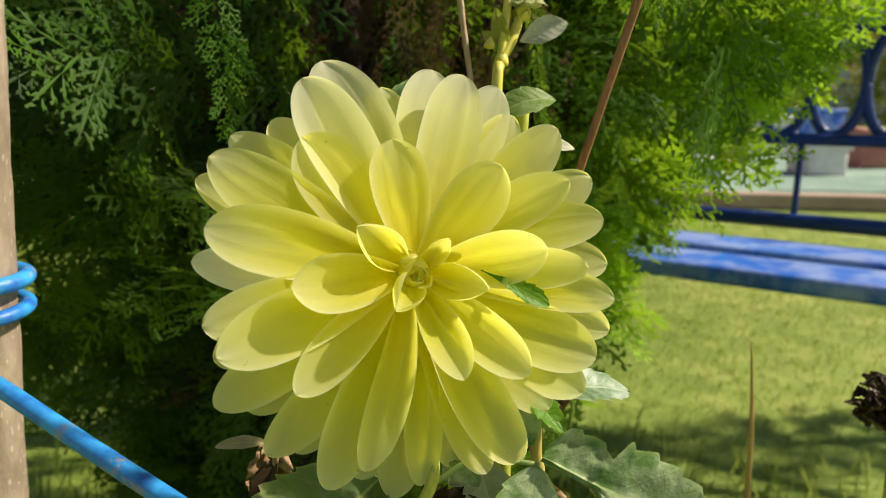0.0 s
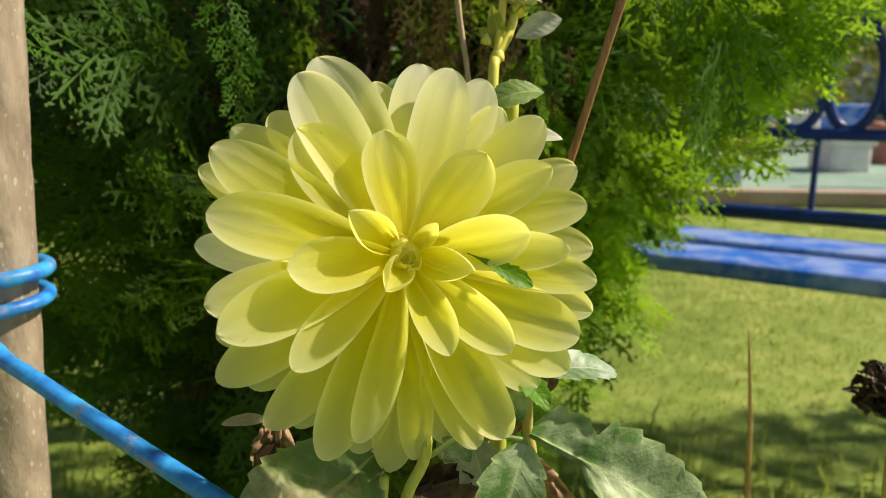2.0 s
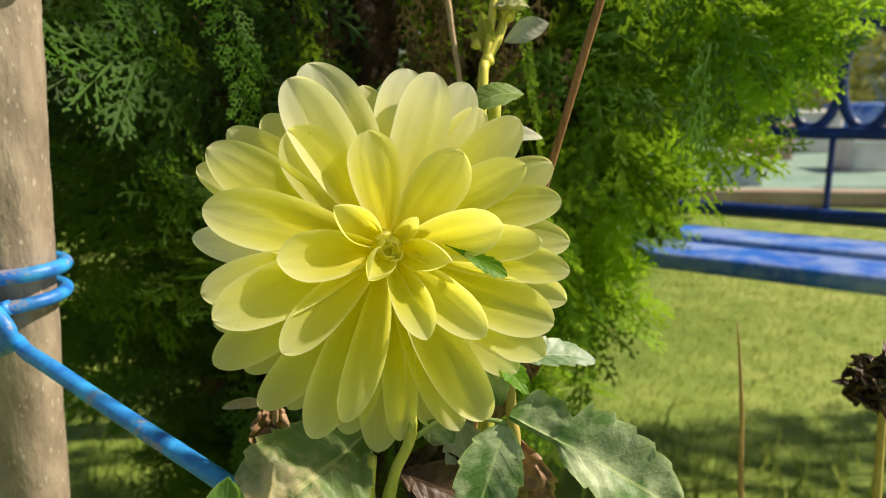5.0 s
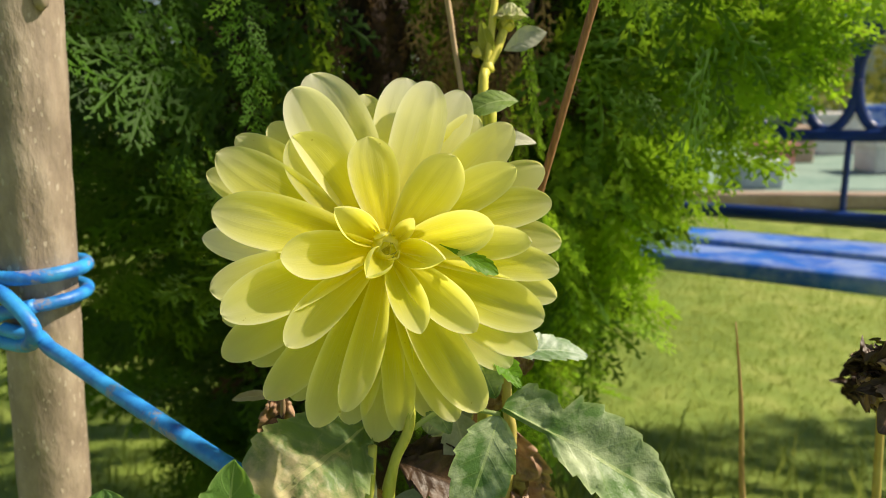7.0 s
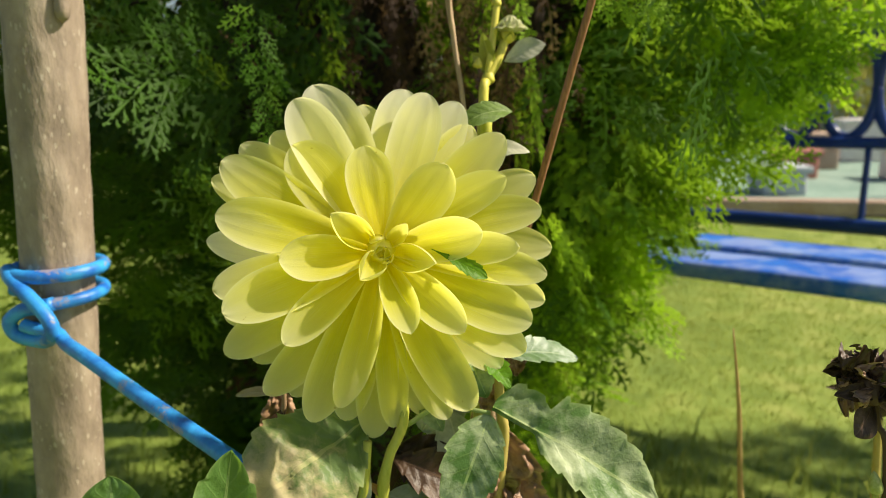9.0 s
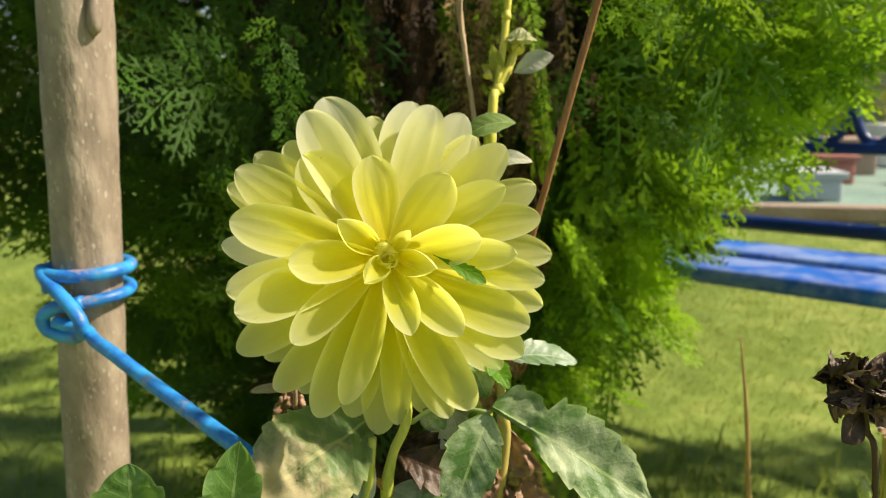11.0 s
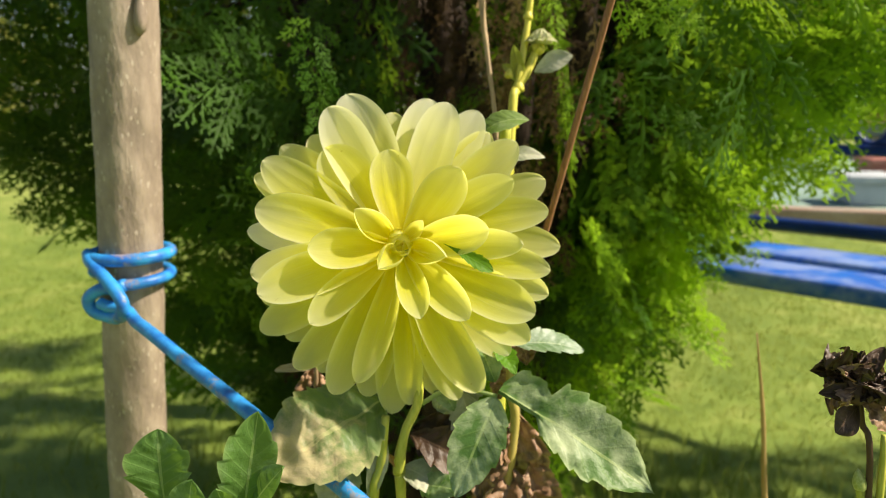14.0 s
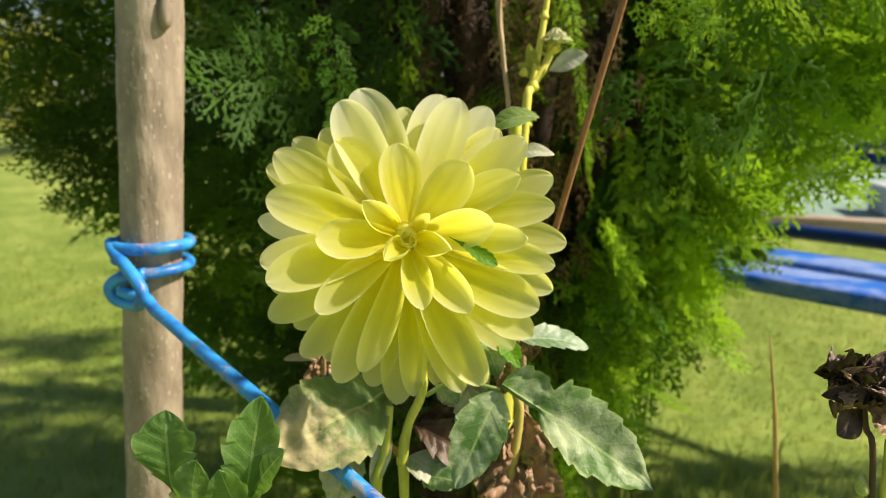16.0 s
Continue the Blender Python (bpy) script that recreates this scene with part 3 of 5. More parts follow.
def leaf(base, tip, width, mat, parent, face=(0.1, -0.75, 0.65), fold=0.25, droop=0.12, teeth=7, depth=0.16, widest=0.42, curl=0.0, name="leaf", label="", seed=0, lobe=0.0, crumple=0.0, sides=None):
    """A toothed leaf from base to tip, folded on its midrib, that bends away from its face."""
    b, t = Vector(base), Vector(tip)
    d = t - b
    ln = d.length
    d.normalize()
    n = Vector(face)
    n = (n - d * n.dot(d)).normalized()
    s = d.cross(n)
    nu, nv = (34 if teeth < 4 else 72), 13
    pts, uvs = np.zeros((nu, nv, 3)), np.zeros((nu, nv, 2))
    for i in range(nu):
        u = i / (nu - 1)
        k = u ** (math.log(0.5) / math.log(widest))
        half = math.sin(math.pi * k) ** 0.75 if 0 < u < 1 else 0.0
        half = max(half * (1 - lobe * math.exp(-((u - 0.30) / 0.07) ** 2)), 0.035 * (1 - u)) * width / 2
        saw = (u * teeth) % 1.0
        mid = b + d * (ln * u) + n * (ln * droop * (4 * u * (1 - u)) * 0.5 - ln * curl * u * u)
        for j in range(nv):
            v = -1 + 2 * j / (nv - 1)
            edge = 1 + (depth * (saw - 0.6) if abs(v) > 0.7 else depth * 0.4 * (saw - 0.6)) * (1 if 0.04 < u < 0.97 else 0)
            wav = 0.10 * width * noise.noise(Vector((u * 3.1, v * 1.6, seed * 2.3 + 5))) * abs(v)
            wav += crumple * width * (noise.noise(Vector((u * 6.3 + seed, v * 3.1, 1.7))) + 0.5 * noise.noise(Vector((u * 14.0 + seed, v * 7.0, 4.1))))
            quilt = 0.012 * width * math.cos((u - abs(v) * 0.22) * 44) * (1 - abs(v)) * abs(v) * 4
            if sides:
                half = float(np.interp(u, *sides[0 if v < 0 else 1]))
            pts[i, j] = mid + s * (half * v * edge) + n * (half * abs(v) * fold + wav + quilt)
            uvs[i, j] = (u, v)
    return sheet(name, pts, uvs, mat, parent, label)


def stem(points, radii, mat, parent, name="stem", label="", n=10, rough=0.05):
    return part(name, tube(points, radii, n=n, rough=rough), mat, parent, label)


# stems and leaves of the flowering plant
stem([(-0.016, 0.231, 0.661), (-0.010, 0.226, 0.630), (-0.003, 0.212, 0.600), (-0.010, 0.212, 0.580), (-0.014, 0.2146, 0.560), (-0.0135, 0.216, 0.53), (-0.018, 0.23, 0.3), (-0.02, 0.24, -0.02)],
     [0.003, 0.0024, 0.0021, 0.0021, 0.0029, 0.0022, 0.005, 0.007], STEM, dahlia, rough=0.12)
stem([(-0.0175, 0.2077, 0.5888), (-0.0205, 0.208, 0.565), (-0.024, 0.2072, 0.540), (-0.02, 0.22, 0.42)], [0.0018, 0.0022, 0.0024, 0.0025], STEM, dahlia, "side_stem")
stem([(0.0336, 0.2396, 0.6139), (0.0345, 0.241, 0.59), (0.0354, 0.2428, 0.5654), (0.02, 0.24, 0.47), (-0.018, 0.232, 0.34)], [0.0020, 0.0022, 0.0024, 0.003, 0.004], STEM_OLD, dahlia, "side_stem", "ochre yellow side stem")
stem([(0.0316, 0.2131, 0.600), (0.012, 0.214, 0.602), (-0.002, 0.213, 0.594)], [0.0009, 0.0009, 0.0011], LEAF_MID, dahlia, "leaf_stalk")
# a lobe stands on one side of its stalk, then the blade widens on both
UPPER = ((0, 0.05, 0.15, 0.235, 0.265, 0.31, 0.45, 0.60, 0.72, 0.80, 0.90, 1), (0.004, 0.0125, 0.0135, 0.0115, 0.0092, 0.0165, 0.0175, 0.0155, 0.0135, 0.0112, 0.0055, 0))
LOWER = ((0, 0.25, 0.30, 0.35, 0.50, 0.62, 0.70, 0.79, 0.90, 1), (0.0008, 0.0012, 0.0055, 0.0092, 0.0126, 0.0141, 0.0115, 0.0105, 0.0052, 0))
leaf((0.0325, 0.2120, 0.6030), (0.0985, 0.2000, 0.5690), 0.034, LEAF_MILDEW, dahlia, (0.10, -0.70, 0.62), 0.30, 0.10, 9, 0.16, 0.45, 0.04, seed=1, crumple=0.035, label="dark green lobed leaf dusted with pale mildew", sides=(UPPER, LOWER))
leaf((0.0312, 0.2128, 0.5995), (0.0162, 0.1947, 0.5604), 0.0235, LEAF, dahlia, (0.0, -0.9, 0.3), 0.2, 0.10, 5, 0.14, 0.42, seed=3)
leaf((0.0361, 0.2295, 0.6184), (0.0677, 0.2398, 0.6136), 0.0165, LEAF_DUSTED, dahlia, (-0.1, -0.45, 0.9), 0.2, 0.16, 5, 0.18, 0.5, seed=4)
leaf((0.0194, 0.2282, 0.6174), (0.0168, 0.2202, 0.603), 0.018, LEAF, dahlia, (0.2, -0.9, 0.2), 0.2, 0.1, 4, 0.12, 0.45, seed=5)
leaf((0.0300, 0.2240, 0.6190), (0.0395, 0.2150, 0.6095), 0.010, LEAF_FRESH, dahlia, (0.5, -0.7, 0.4), 0.3, 0.1, 4, 0.2, 0.4, seed=6, label="fresh bright green leaf tip")
leaf((0.0110, 0.2015, 0.6690), (0.0315, 0.2012, 0.6582), 0.0062, LEAF_FRESH, dahlia, (0.35, -0.85, 0.35), 0.2, 0.1, 7, 0.22, 0.72, seed=7, label="small green leaf poking out between the petals")
leaf((-0.021, 0.218, 0.5925), (-0.0588, 0.1732, 0.5746), 0.047, LEAF_OLD, dahlia, (0.15, -0.75, 0.65), 0.12, 0.08, 9, 0.10, 0.5, seed=8, crumple=0.09, label="large ageing leaf, grey-green with brown patches")
leaf((-0.0131, 0.2186, 0.5592), (0.0103, 0.213, 0.5489), 0.016, LEAF_PALE, dahlia, (0.0, -0.4, 0.9), 0.2, 0.25, 4, 0.12, seed=9, label="pale mildewed curling leaf")
leaf((-0.012, 0.2146, 0.561), (-0.019, 0.2115, 0.569), 0.004, STEM_OLD_LEAF, dahlia, (0.1, -0.9, 0.3), 0.5, 0.1, 1, 0.0, name="bract", label="orange-brown withering bract", seed=103)
leaf((-0.020, 0.212, 0.578), (-0.026, 0.206, 0.548), 0.009, LEAF_PALE, dahlia, (0.3, -0.9, 0.2), 0.7, 0.1, 2, 0.1, seed=104, crumple=0.1, label="pale dry hanging leaf")
leaf((-0.038, 0.214, 0.566), (-0.046, 0.208, 0.535), 0.022, LEAF_PALE, dahlia, (0.1, -0.9, 0.3), 0.3, 0.1, 3, 0.12, seed=105, crumple=0.12, label="pale dry hanging leaf")
leaf((0.002, 0.226, 0.585), (0.012, 0.226, 0.602), 0.012, LEAF_PALE, dahlia, (0.1, -0.9, 0.3), 0.3, 0.1, 3, 0.12, seed=106, crumple=0.1)
leaf((0.0172, 0.2403, 0.6121), (0.0032, 0.2415, 0.5739), 0.022, LEAF_PALE, dahlia, (0.2, -0.95, 0.2), 0.3, 0.1, 4, 0.12, seed=10, label="pale mildewed hanging leaf")
leaf((-0.0102, 0.2279, 0.5754), (0.0167, 0.2321, 0.5622), 0.024, LEAF_DARK, dahlia, (0.2, -0.9, 0.4), 0.5, 0.1, 4, 0.2, seed=11, crumple=0.15, label="shrivelled dark brown leaf")
leaf((-0.012, 0.222, 0.575), (0.020, 0.222, 0.562), 0.020, LEAF_DARK, dahlia, (0.1, -0.8, 0.6), 0.4, 0.15, 4, 0.25, 0.6, 0.1, "dry_leaf", "shrivelled dark brown leaf", seed=111)
leaf((-0.004, 0.214, 0.553), (0.018, 0.207, 0.556), 0.014, LEAF, dahlia, (0.0, -0.6, 0.8), 0.2, 0.2, 4, 0.2, seed=112)
leaf((0.004, 0.222, 0.602), (0.012, 0.216, 0.590), 0.010, LEAF, dahlia, (0.1, -0.9, 0.3), 0.2, 0.1, 3, 0.1, seed=113)
leaf((0.012, 0.236, 0.59), (0.022, 0.23, 0.552), 0.020, LEAF_PALE, dahlia, (0.3, -0.9, 0.1), 0.4, 0.1, 4, 0.15, seed=12)
for k, (b, t, w, f, c) in enumerate((((0.036, 0.252, 0.575), (0.040, 0.246, 0.530), 0.026, (0.3, -0.9, 0.2), 0.3), ((0.030, 0.25, 0.568), (0.024, 0.240, 0.535), 0.018, (-0.3, -0.9, 0.3), -0.3),
                                     ((0.042, 0.25, 0.555), (0.050, 0.243, 0.515), 0.022, (0.5, -0.8, 0.1), 0.4), ((0.034, 0.246, 0.552), (0.034, 0.238, 0.512), 0.024, (0.0, -1.0, 0.2), -0.4),
                                     ((0.026, 0.246, 0.605), (0.030, 0.243, 0.585), 0.012, (0.4, -0.8, 0.1), 0.2), ((-0.062, 0.236, 0.600), (-0.064, 0.230, 0.572), 0.016, (0.3, -0.9, 0.2), 0.3),
                                     ((0.036, 0.243, 0.622), (0.043, 0.238, 0.606), 0.013, (0.3, -0.8, 0.4), 0.2))):
    leaf(b, t, w, LEAF_DRY, dahlia, f, 0.6, 0.2, 5, 0.10, 0.5, c, "dry_leaf", "crumpled dry brown leaf", seed=90 + k, crumple=0.28)
leaf((-0.0610, 0.2293, 0.5995), (-0.0803, 0.229, 0.5977), 0.0048, LEAF_TAN, dahlia, (0, -0.7, 0.7), 0.5, 0.2, 2, 0.1, 0.5, name="dry_leaf", label="dry pale curled leaf", seed=99)
stem([(-0.0585, 0.2295, 0.603), (-0.060, 0.231, 0.59), (-0.0649, 0.2341, 0.5747), (-0.05, 0.235, 0.45), (-0.02, 0.235, 0.3)], [0.001, 0.0013, 0.0014, 0.0018, 0.002], TWIG_PALE, dahlia, "side_stem", "dry brown side stem", n=7, rough=0.2)
leaf((-0.0590, 0.231, 0.592), (-0.0630, 0.226, 0.566), 0.012, LEAF_DARK, dahlia, (-0.4, -0.8, 0.3), 0.7, 0.2, 3, 0.2, 0.5, 0.2, "dry_leaf", seed=101)
leaf((0.0240, 0.226, 0.6190), (0.0280, 0.224, 0.6045), 0.0062, STEM_OLD_LEAF, dahlia, (0.3, -0.9, 0.2), 0.4, 0.1, 1, 0.0, name="bract", label="orange-brown withering bract", seed=102)
leaf((0.0215, 0.2235, 0.6215), (0.0300, 0.2185, 0.6040), 0.0135, LEAF, dahlia, (0.2, -0.9, 0.3), 0.35, 0.1, 5, 0.15, 0.5, seed=114, crumple=0.05)
# the young shoot
shoot = thing("dahlia_shoot", "young dahlia shoot with fresh green leaves", "plant", "dahlia plants")
stem([(-0.05, 0.16, -0.02), (-0.052, 0.15, 0.4), (-0.055, 0.1442, 0.575)], [0.004, 0.0035, 0.0025], STEM, shoot)
stem([(-0.0545, 0.147, 0.52), (-0.07, 0.145, 0.55), (-0.0854, 0.1429, 0.5732)], [0.002, 0.002, 0.0018], STEM, shoot, "leaf_stalk")
leaf((-0.055, 0.1442, 0.5702), (-0.0475, 0.1483, 0.615), 0.0215, LEAF_YOUNG, shoot, (0.3, -0.9, 0.25), 0.25, 0.08, 5, 0.2, 0.55, seed=13)
leaf((-0.0854, 0.1429, 0.5732), (-0.0895, 0.1478, 0.6045), 0.027, LEAF_YOUNG, shoot, (0.1, -0.9, 0.35), 0.15, 0.08, 4, 0.18, 0.6, seed=14)
leaf((-0.0536, 0.1453, 0.5741), (-0.0360, 0.1431, 0.5971), 0.0145, LEAF_YOUNG, shoot, (-0.2, -0.8, 0.5), 0.2, 0.08, 3, 0.2, 0.55, seed=15)
leaf((-0.0732, 0.1376, 0.5682), (-0.0695, 0.1367, 0.5915), 0.019, LEAF_YOUNG, shoot, (0.0, -0.9, 0.4), 0.15, 0.08, 3, 0.16, 0.55, seed=16)
leaf((-0.0545, 0.1406, 0.5704), (-0.0597, 0.1364, 0.5895), 0.016, LEAF_YOUNG, shoot, (0.0, -0.85, 0.5), 0.15, 0.08, 3, 0.16, 0.55, seed=17)
stem([(-0.053, 0.149, 0.51), (-0.066, 0.142, 0.545), (-0.0732, 0.1376, 0.5682)], [0.0018, 0.0016, 0.0014], STEM, shoot, "leaf_stalk")

# ---- bud stem behind the flower ----
bud_plant = thing("dahlia_bud_stem", "yellow-green dahlia stem with a half-open bud and small leaves", "plant", "dahlia plants")
stem([(0.0, 0.30, -0.02), (0.015, 0.31, 0.4), (0.0231, 0.3241, 0.6968), (0.0265, 0.334, 0.735), (0.0318, 0.3435, 0.7812), (0.034, 0.345, 0.83)], [0.005, 0.004, 0.0027, 0.0022, 0.0018, 0.0016], STEM_BRIGHT, bud_plant)
stem([(0.0265, 0.334, 0.735), (0.031, 0.337, 0.742), (0.0355, 0.342, 0.754)], [0.0026, 0.0024, 0.0022], STEM_BRIGHT, bud_plant, "bud_stalk")
bud = part("bud", ovoid((0.0366, 0.342, 0.7560), (0.2, -0.3, 0.95), 0.010, 0.0042, n=14, m=9, point=0.75), STEM_BRIGHT, bud_plant, "half-open yellow-green flower bud")
for k in range(26):
    # cream frills that fold out of the bud, the inner ones upright
    row = k // 9
    a = 2 * math.pi * k / 9 + 0.35 * row
    o = Vector((math.cos(a), math.sin(a) * 0.8, 0))
    base = Vector((0.0374, 0.3395, 0.7572)) + o * (0.0036 - 0.0012 * row)
    tip = base + o * (0.0054 - 0.0018 * row) + Vector((0.0006, -0.0010, 0.0022 + 0.0028 * row))
    leaf(base, tip, 0.0056, FRILL, bud, o * 0.8 + Vector((0, -0.3, 0.8)), 0.25, 0.5, 1, 0.0, 0.6, 0.25, "bud_petal", seed=30 + k)
for k in range(5):
    a = 2 * math.pi * k / 5
    o = Vector((math.cos(a), math.sin(a) * 0.8, 0))
    leaf(Vector((0.0355, 0.343, 0.7520)) + o * 0.002, Vector((0.0366, 0.342, 0.7570)) + o * 0.0052, 0.0050, SEPAL_LEAF, bud, o + Vector((0, 0, -0.4)), 0.2, 0.15, 1, 0.0, name="sepal", seed=30 + k)
leaf((0.0350, 0.337, 0.7420), (0.0565, 0.3345, 0.7500), 0.0130, LEAF_PALE, bud_plant, (0.2, -0.85, 0.5), 0.25, 0.12, 2, 0.05, 0.55, seed=18, label="pale silvery leaf under the bud")
leaf((0.0275, 0.337, 0.738), (0.0175, 0.335, 0.7465), 0.0075, SEPAL_LEAF, bud_plant, (0, -0.9, 0.4), 0.3, 0.1, 1, 0.0, seed=19)
leaf((0.0285, 0.337, 0.740), (0.0235, 0.334, 0.7570), 0.0080, SEPAL_LEAF, bud_plant, (-0.3, -0.9, 0.2), 0.3, 0.1, 1, 0.0, seed=20)
for k, (p, ln, rad) in enumerate((((0.0268, 0.334, 0.735), 0.009, 0.0036), ((0.0245, 0.329, 0.714), 0.007, 0.0034), ((0.0310, 0.342, 0.7735), 0.007, 0.0028), ((0.0283, 0.329, 0.7165), 0.005, 0.0018), ((0.0212, 0.334, 0.7415), 0.006, 0.0026))):
    part("stem_node", ovoid(p, (0.15, 0.1, 1), ln, rad, point=0.5), STEM_BRIGHT, bud_plant)
mid_stem = thing("dahlia_side_shoot", "short dahlia shoot with a drooping green leaf", "plant", "dahlia plants")
stem([(0.01, 0.275, -0.02), (0.02, 0.27, 0.4), (0.0275, 0.262, 0.69), (0.030, 0.259, 0.716)], [0.005, 0.0045, 0.003, 0.0024], STEM, mid_stem)
leaf((0.0400, 0.257, 0.7170), (0.0145, 0.2529, 0.7075), 0.0120, LEAF_MID, mid_stem, (0.1, -0.7, 0.7), 0.2, 0.42, 5, 0.12, 0.45, seed=21)
leaf((0.029, 0.258, 0.700), (0.0476, 0.2574, 0.6997), 0.010, LEAF_PALE, mid_stem, (0.1, -0.6, 0.8), 0.2, 0.2, 2, 0.06, seed=22)
leaf((-0.0198, 0.2697, 0.7022), (-0.0095, 0.2774, 0.7256), 0.016, LEAF, mid_stem, (0.1, -0.9, 0.4), 0.2, 0.1, 4, 0.12, seed=23)
stem([(0.0275, 0.262, 0.66), (0.0, 0.266, 0.68), (-0.0198, 0.2697, 0.7022)], [0.0018, 0.0016, 0.0014], STEM, mid_stem, "leaf_stalk")

# ---- dry sticks and stalks ----
stick = thing("brown_stick", "thin reddish-brown dry stick leaning beside the flower", "stick")
stem([(-0.10, 0.385, 0.0), (0.020, 0.305, 0.56), (0.047, 0.286, 0.663), (0.075, 0.267, 0.769), (0.092, 0.256, 0.83)], [0.003, 0.0018, 0.0017, 0.0017, 0.0016], TWIG, stick, "shaft", n=8)
twig = thing("dry_twig", "pale brown bare dry twig in front of the hedge bush", "twig")
stem([(0.06, 0.34, 0.0), (0.03, 0.335, 0.5), (0.0151, 0.3332, 0.6994), (0.009, 0.335, 0.75), (0.0053, 0.3367, 0.781), (0.001, 0.338, 0.84)], [0.003, 0.002, 0.0013, 0.0014, 0.0018, 0.0014], TWIG_PALE, twig, "shaft", n=8, rough=0.2)
stem([(0.0085, 0.3352, 0.755), (0.0068, 0.333, 0.772), (0.009, 0.332, 0.80)], [0.0012, 0.001, 0.0007], TWIG_PALE, twig, "side_twig", n=6)
stalk = thing("dry_stalk", "thin straw-coloured dry stalk standing over the lawn", "stalk")
stem([(0.22, 0.44, 0.0), (0.198, 0.40, 0.38), (0.187, 0.392, 0.468), (0.179, 0.38, 0.53), (0.1695, 0.370, 0.586)], [0.003, 0.0024, 0.0019, 0.0014, 0.0004], STRAW, stalk, "shaft", n=8, rough=0.12)

# ---- withered dahlia head ----
dead = thing("withered_dahlia", "withered dark brown dahlia head on a dry stem", "dried flower")
stem([(0.20, 0.23, 0.0), (0.185, 0.21, 0.4), (0.1768, 0.2023, 0.5761), (0.1725, 0.2048, 0.604), (0.169, 0.2045, 0.616)], [0.003, 0.002, 0.0012, 0.0012, 0.0022], LEAF_DARK, dead, n=8)
dhead = part("head", ovoid((0.169, 0.2045, 0.618), (-0.1, -0.1, 1), 0.014, 0.006), LEAF_DARK, dead)
rng = random.Random(12)
for k in range(30):
    a = rng.uniform(0, 2 * math.pi)
    up = rng.uniform(-0.55, 1.0)
    o = Vector((math.cos(a), math.sin(a), up)).normalized()
    b = Vector((0.1695, 0.2045, 0.620)) + o * 0.003
    leaf(b, b + o * rng.uniform(0.007, 0.0135), rng.uniform(0.006, 0.0110), LEAF_DARK if rng.random() < 0.85 else LEAF_DRY, dhead, (rng.uniform(-1, 1), rng.uniform(-1, 1), rng.uniform(-1, 1)),
         rng.uniform(0.5, 1.6), rng.uniform(-0.5, 0.5), 3, 0.1, 0.62, rng.uniform(-0.6, 0.6), "shrivelled_petal", seed=50 + k, crumple=0.32)
leaf((0.1700, 0.204, 0.611), (0.1603, 0.1943, 0.6032), 0.011, LEAF_DARK, dhead, (0.0, -1, 0.1), 0.15, 0.1, 1, 0.0, 0.6, name="shrivelled_petal", seed=80)
for k, (b, t, w, f) in enumerate((((0.1705, 0.203, 0.6135), (0.1825, 0.200, 0.6045), 0.012, (0.3, -0.8, 0.5)), ((0.171, 0.203, 0.615), (0.184, 0.204, 0.612), 0.011, (0.1, -0.6, 0.8)),
                                  ((0.170, 0.203, 0.616), (0.157, 0.199, 0.6175), 0.007, (0.1, -0.8, 0.5)), ((0.1705, 0.2035, 0.62), (0.176, 0.203, 0.6345), 0.007, (-0.5, -0.8, 0.1)),
                                  ((0.169, 0.203, 0.62), (0.1605, 0.200, 0.629), 0.006, (0.5, -0.6, 0.5)))):
    leaf(b, t, w, LEAF_DRY if k < 2 else LEAF_DARK, dhead, f, 0.4, 0.2, 2, 0.1, 0.55, 0.3, "shrivelled_petal", "grey-brown curled bract" if k < 2 else "", seed=120 + k, crumple=0.14)
old = thing("withered_dahlia", "withered rounded dark brown dahlia head on a yellowish stem", "dried flower", "withered dahlias")
dead["group"] = "withered dahlias"
OLD = Vector((0.2565, 0.3768, 0.5465))
stem([OLD + Vector((0.02, 0.01, -OLD.z)), OLD + Vector((0.012, 0.004, -0.2)), OLD + Vector((0.004, 0.0, -0.03)), OLD + Vector((0.0, 0.0, -0.012))], [0.004, 0.003, 0.0024, 0.003], STEM_OLD, old, n=8)
ohead = part("head", ovoid(OLD - Vector((0, 0, 0.002)), (-0.3, 0, 1), 0.030, 0.013), LEAF_DARK, old)
for k in range(46):
    a = rng.uniform(0, 2 * math.pi)
    o = Vector((math.cos(a), math.sin(a), rng.uniform(-1.0, 0.9))).normalized()
    b = OLD + o * 0.009
    side = Vector((-math.sin(a), math.cos(a), 0.2))
    leaf(b, b + o * rng.uniform(0.008, 0.0135) + side * rng.uniform(-0.008, 0.008), rng.uniform(0.008, 0.013), LEAF_DARK, ohead, o * 0.6 + side * rng.uniform(-1, 1) + Vector((0, 0, rng.uniform(-0.4, 0.6))),
         rng.uniform(0.3, 0.9), rng.uniform(-0.2, 0.5), 3, 0.08, 0.6, rng.uniform(-0.2, 0.6), "shrivelled_petal", seed=200 + k, crumple=0.28)
leaf(OLD + Vector((-0.018, 0, 0.001)), OLD + Vector((-0.031, -0.005, 0.003)), 0.004, LEAF_DARK, ohead, (0, -1, 0.3), 0.4, 0.1, 1, 0.0, name="shrivelled_petal", seed=260)
young = thing("dahlia_small_bud", "small closed dahlia bud on a yellow-green stem", "plant", "dahlia plants")
stem([(0.19, 0.215, 0.0), (0.184, 0.207, 0.4), (0.181, 0.203, 0.57), (0.1800, 0.203, 0.60)], [0.003, 0.0022, 0.0014, 0.0011], STEM, young)
stem([(0.182, 0.204, 0.555), (0.176, 0.203, 0.568), (0.1734, 0.203, 0.577)], [0.0016, 0.0014, 0.0012], STEM, young, "bud_stalk")
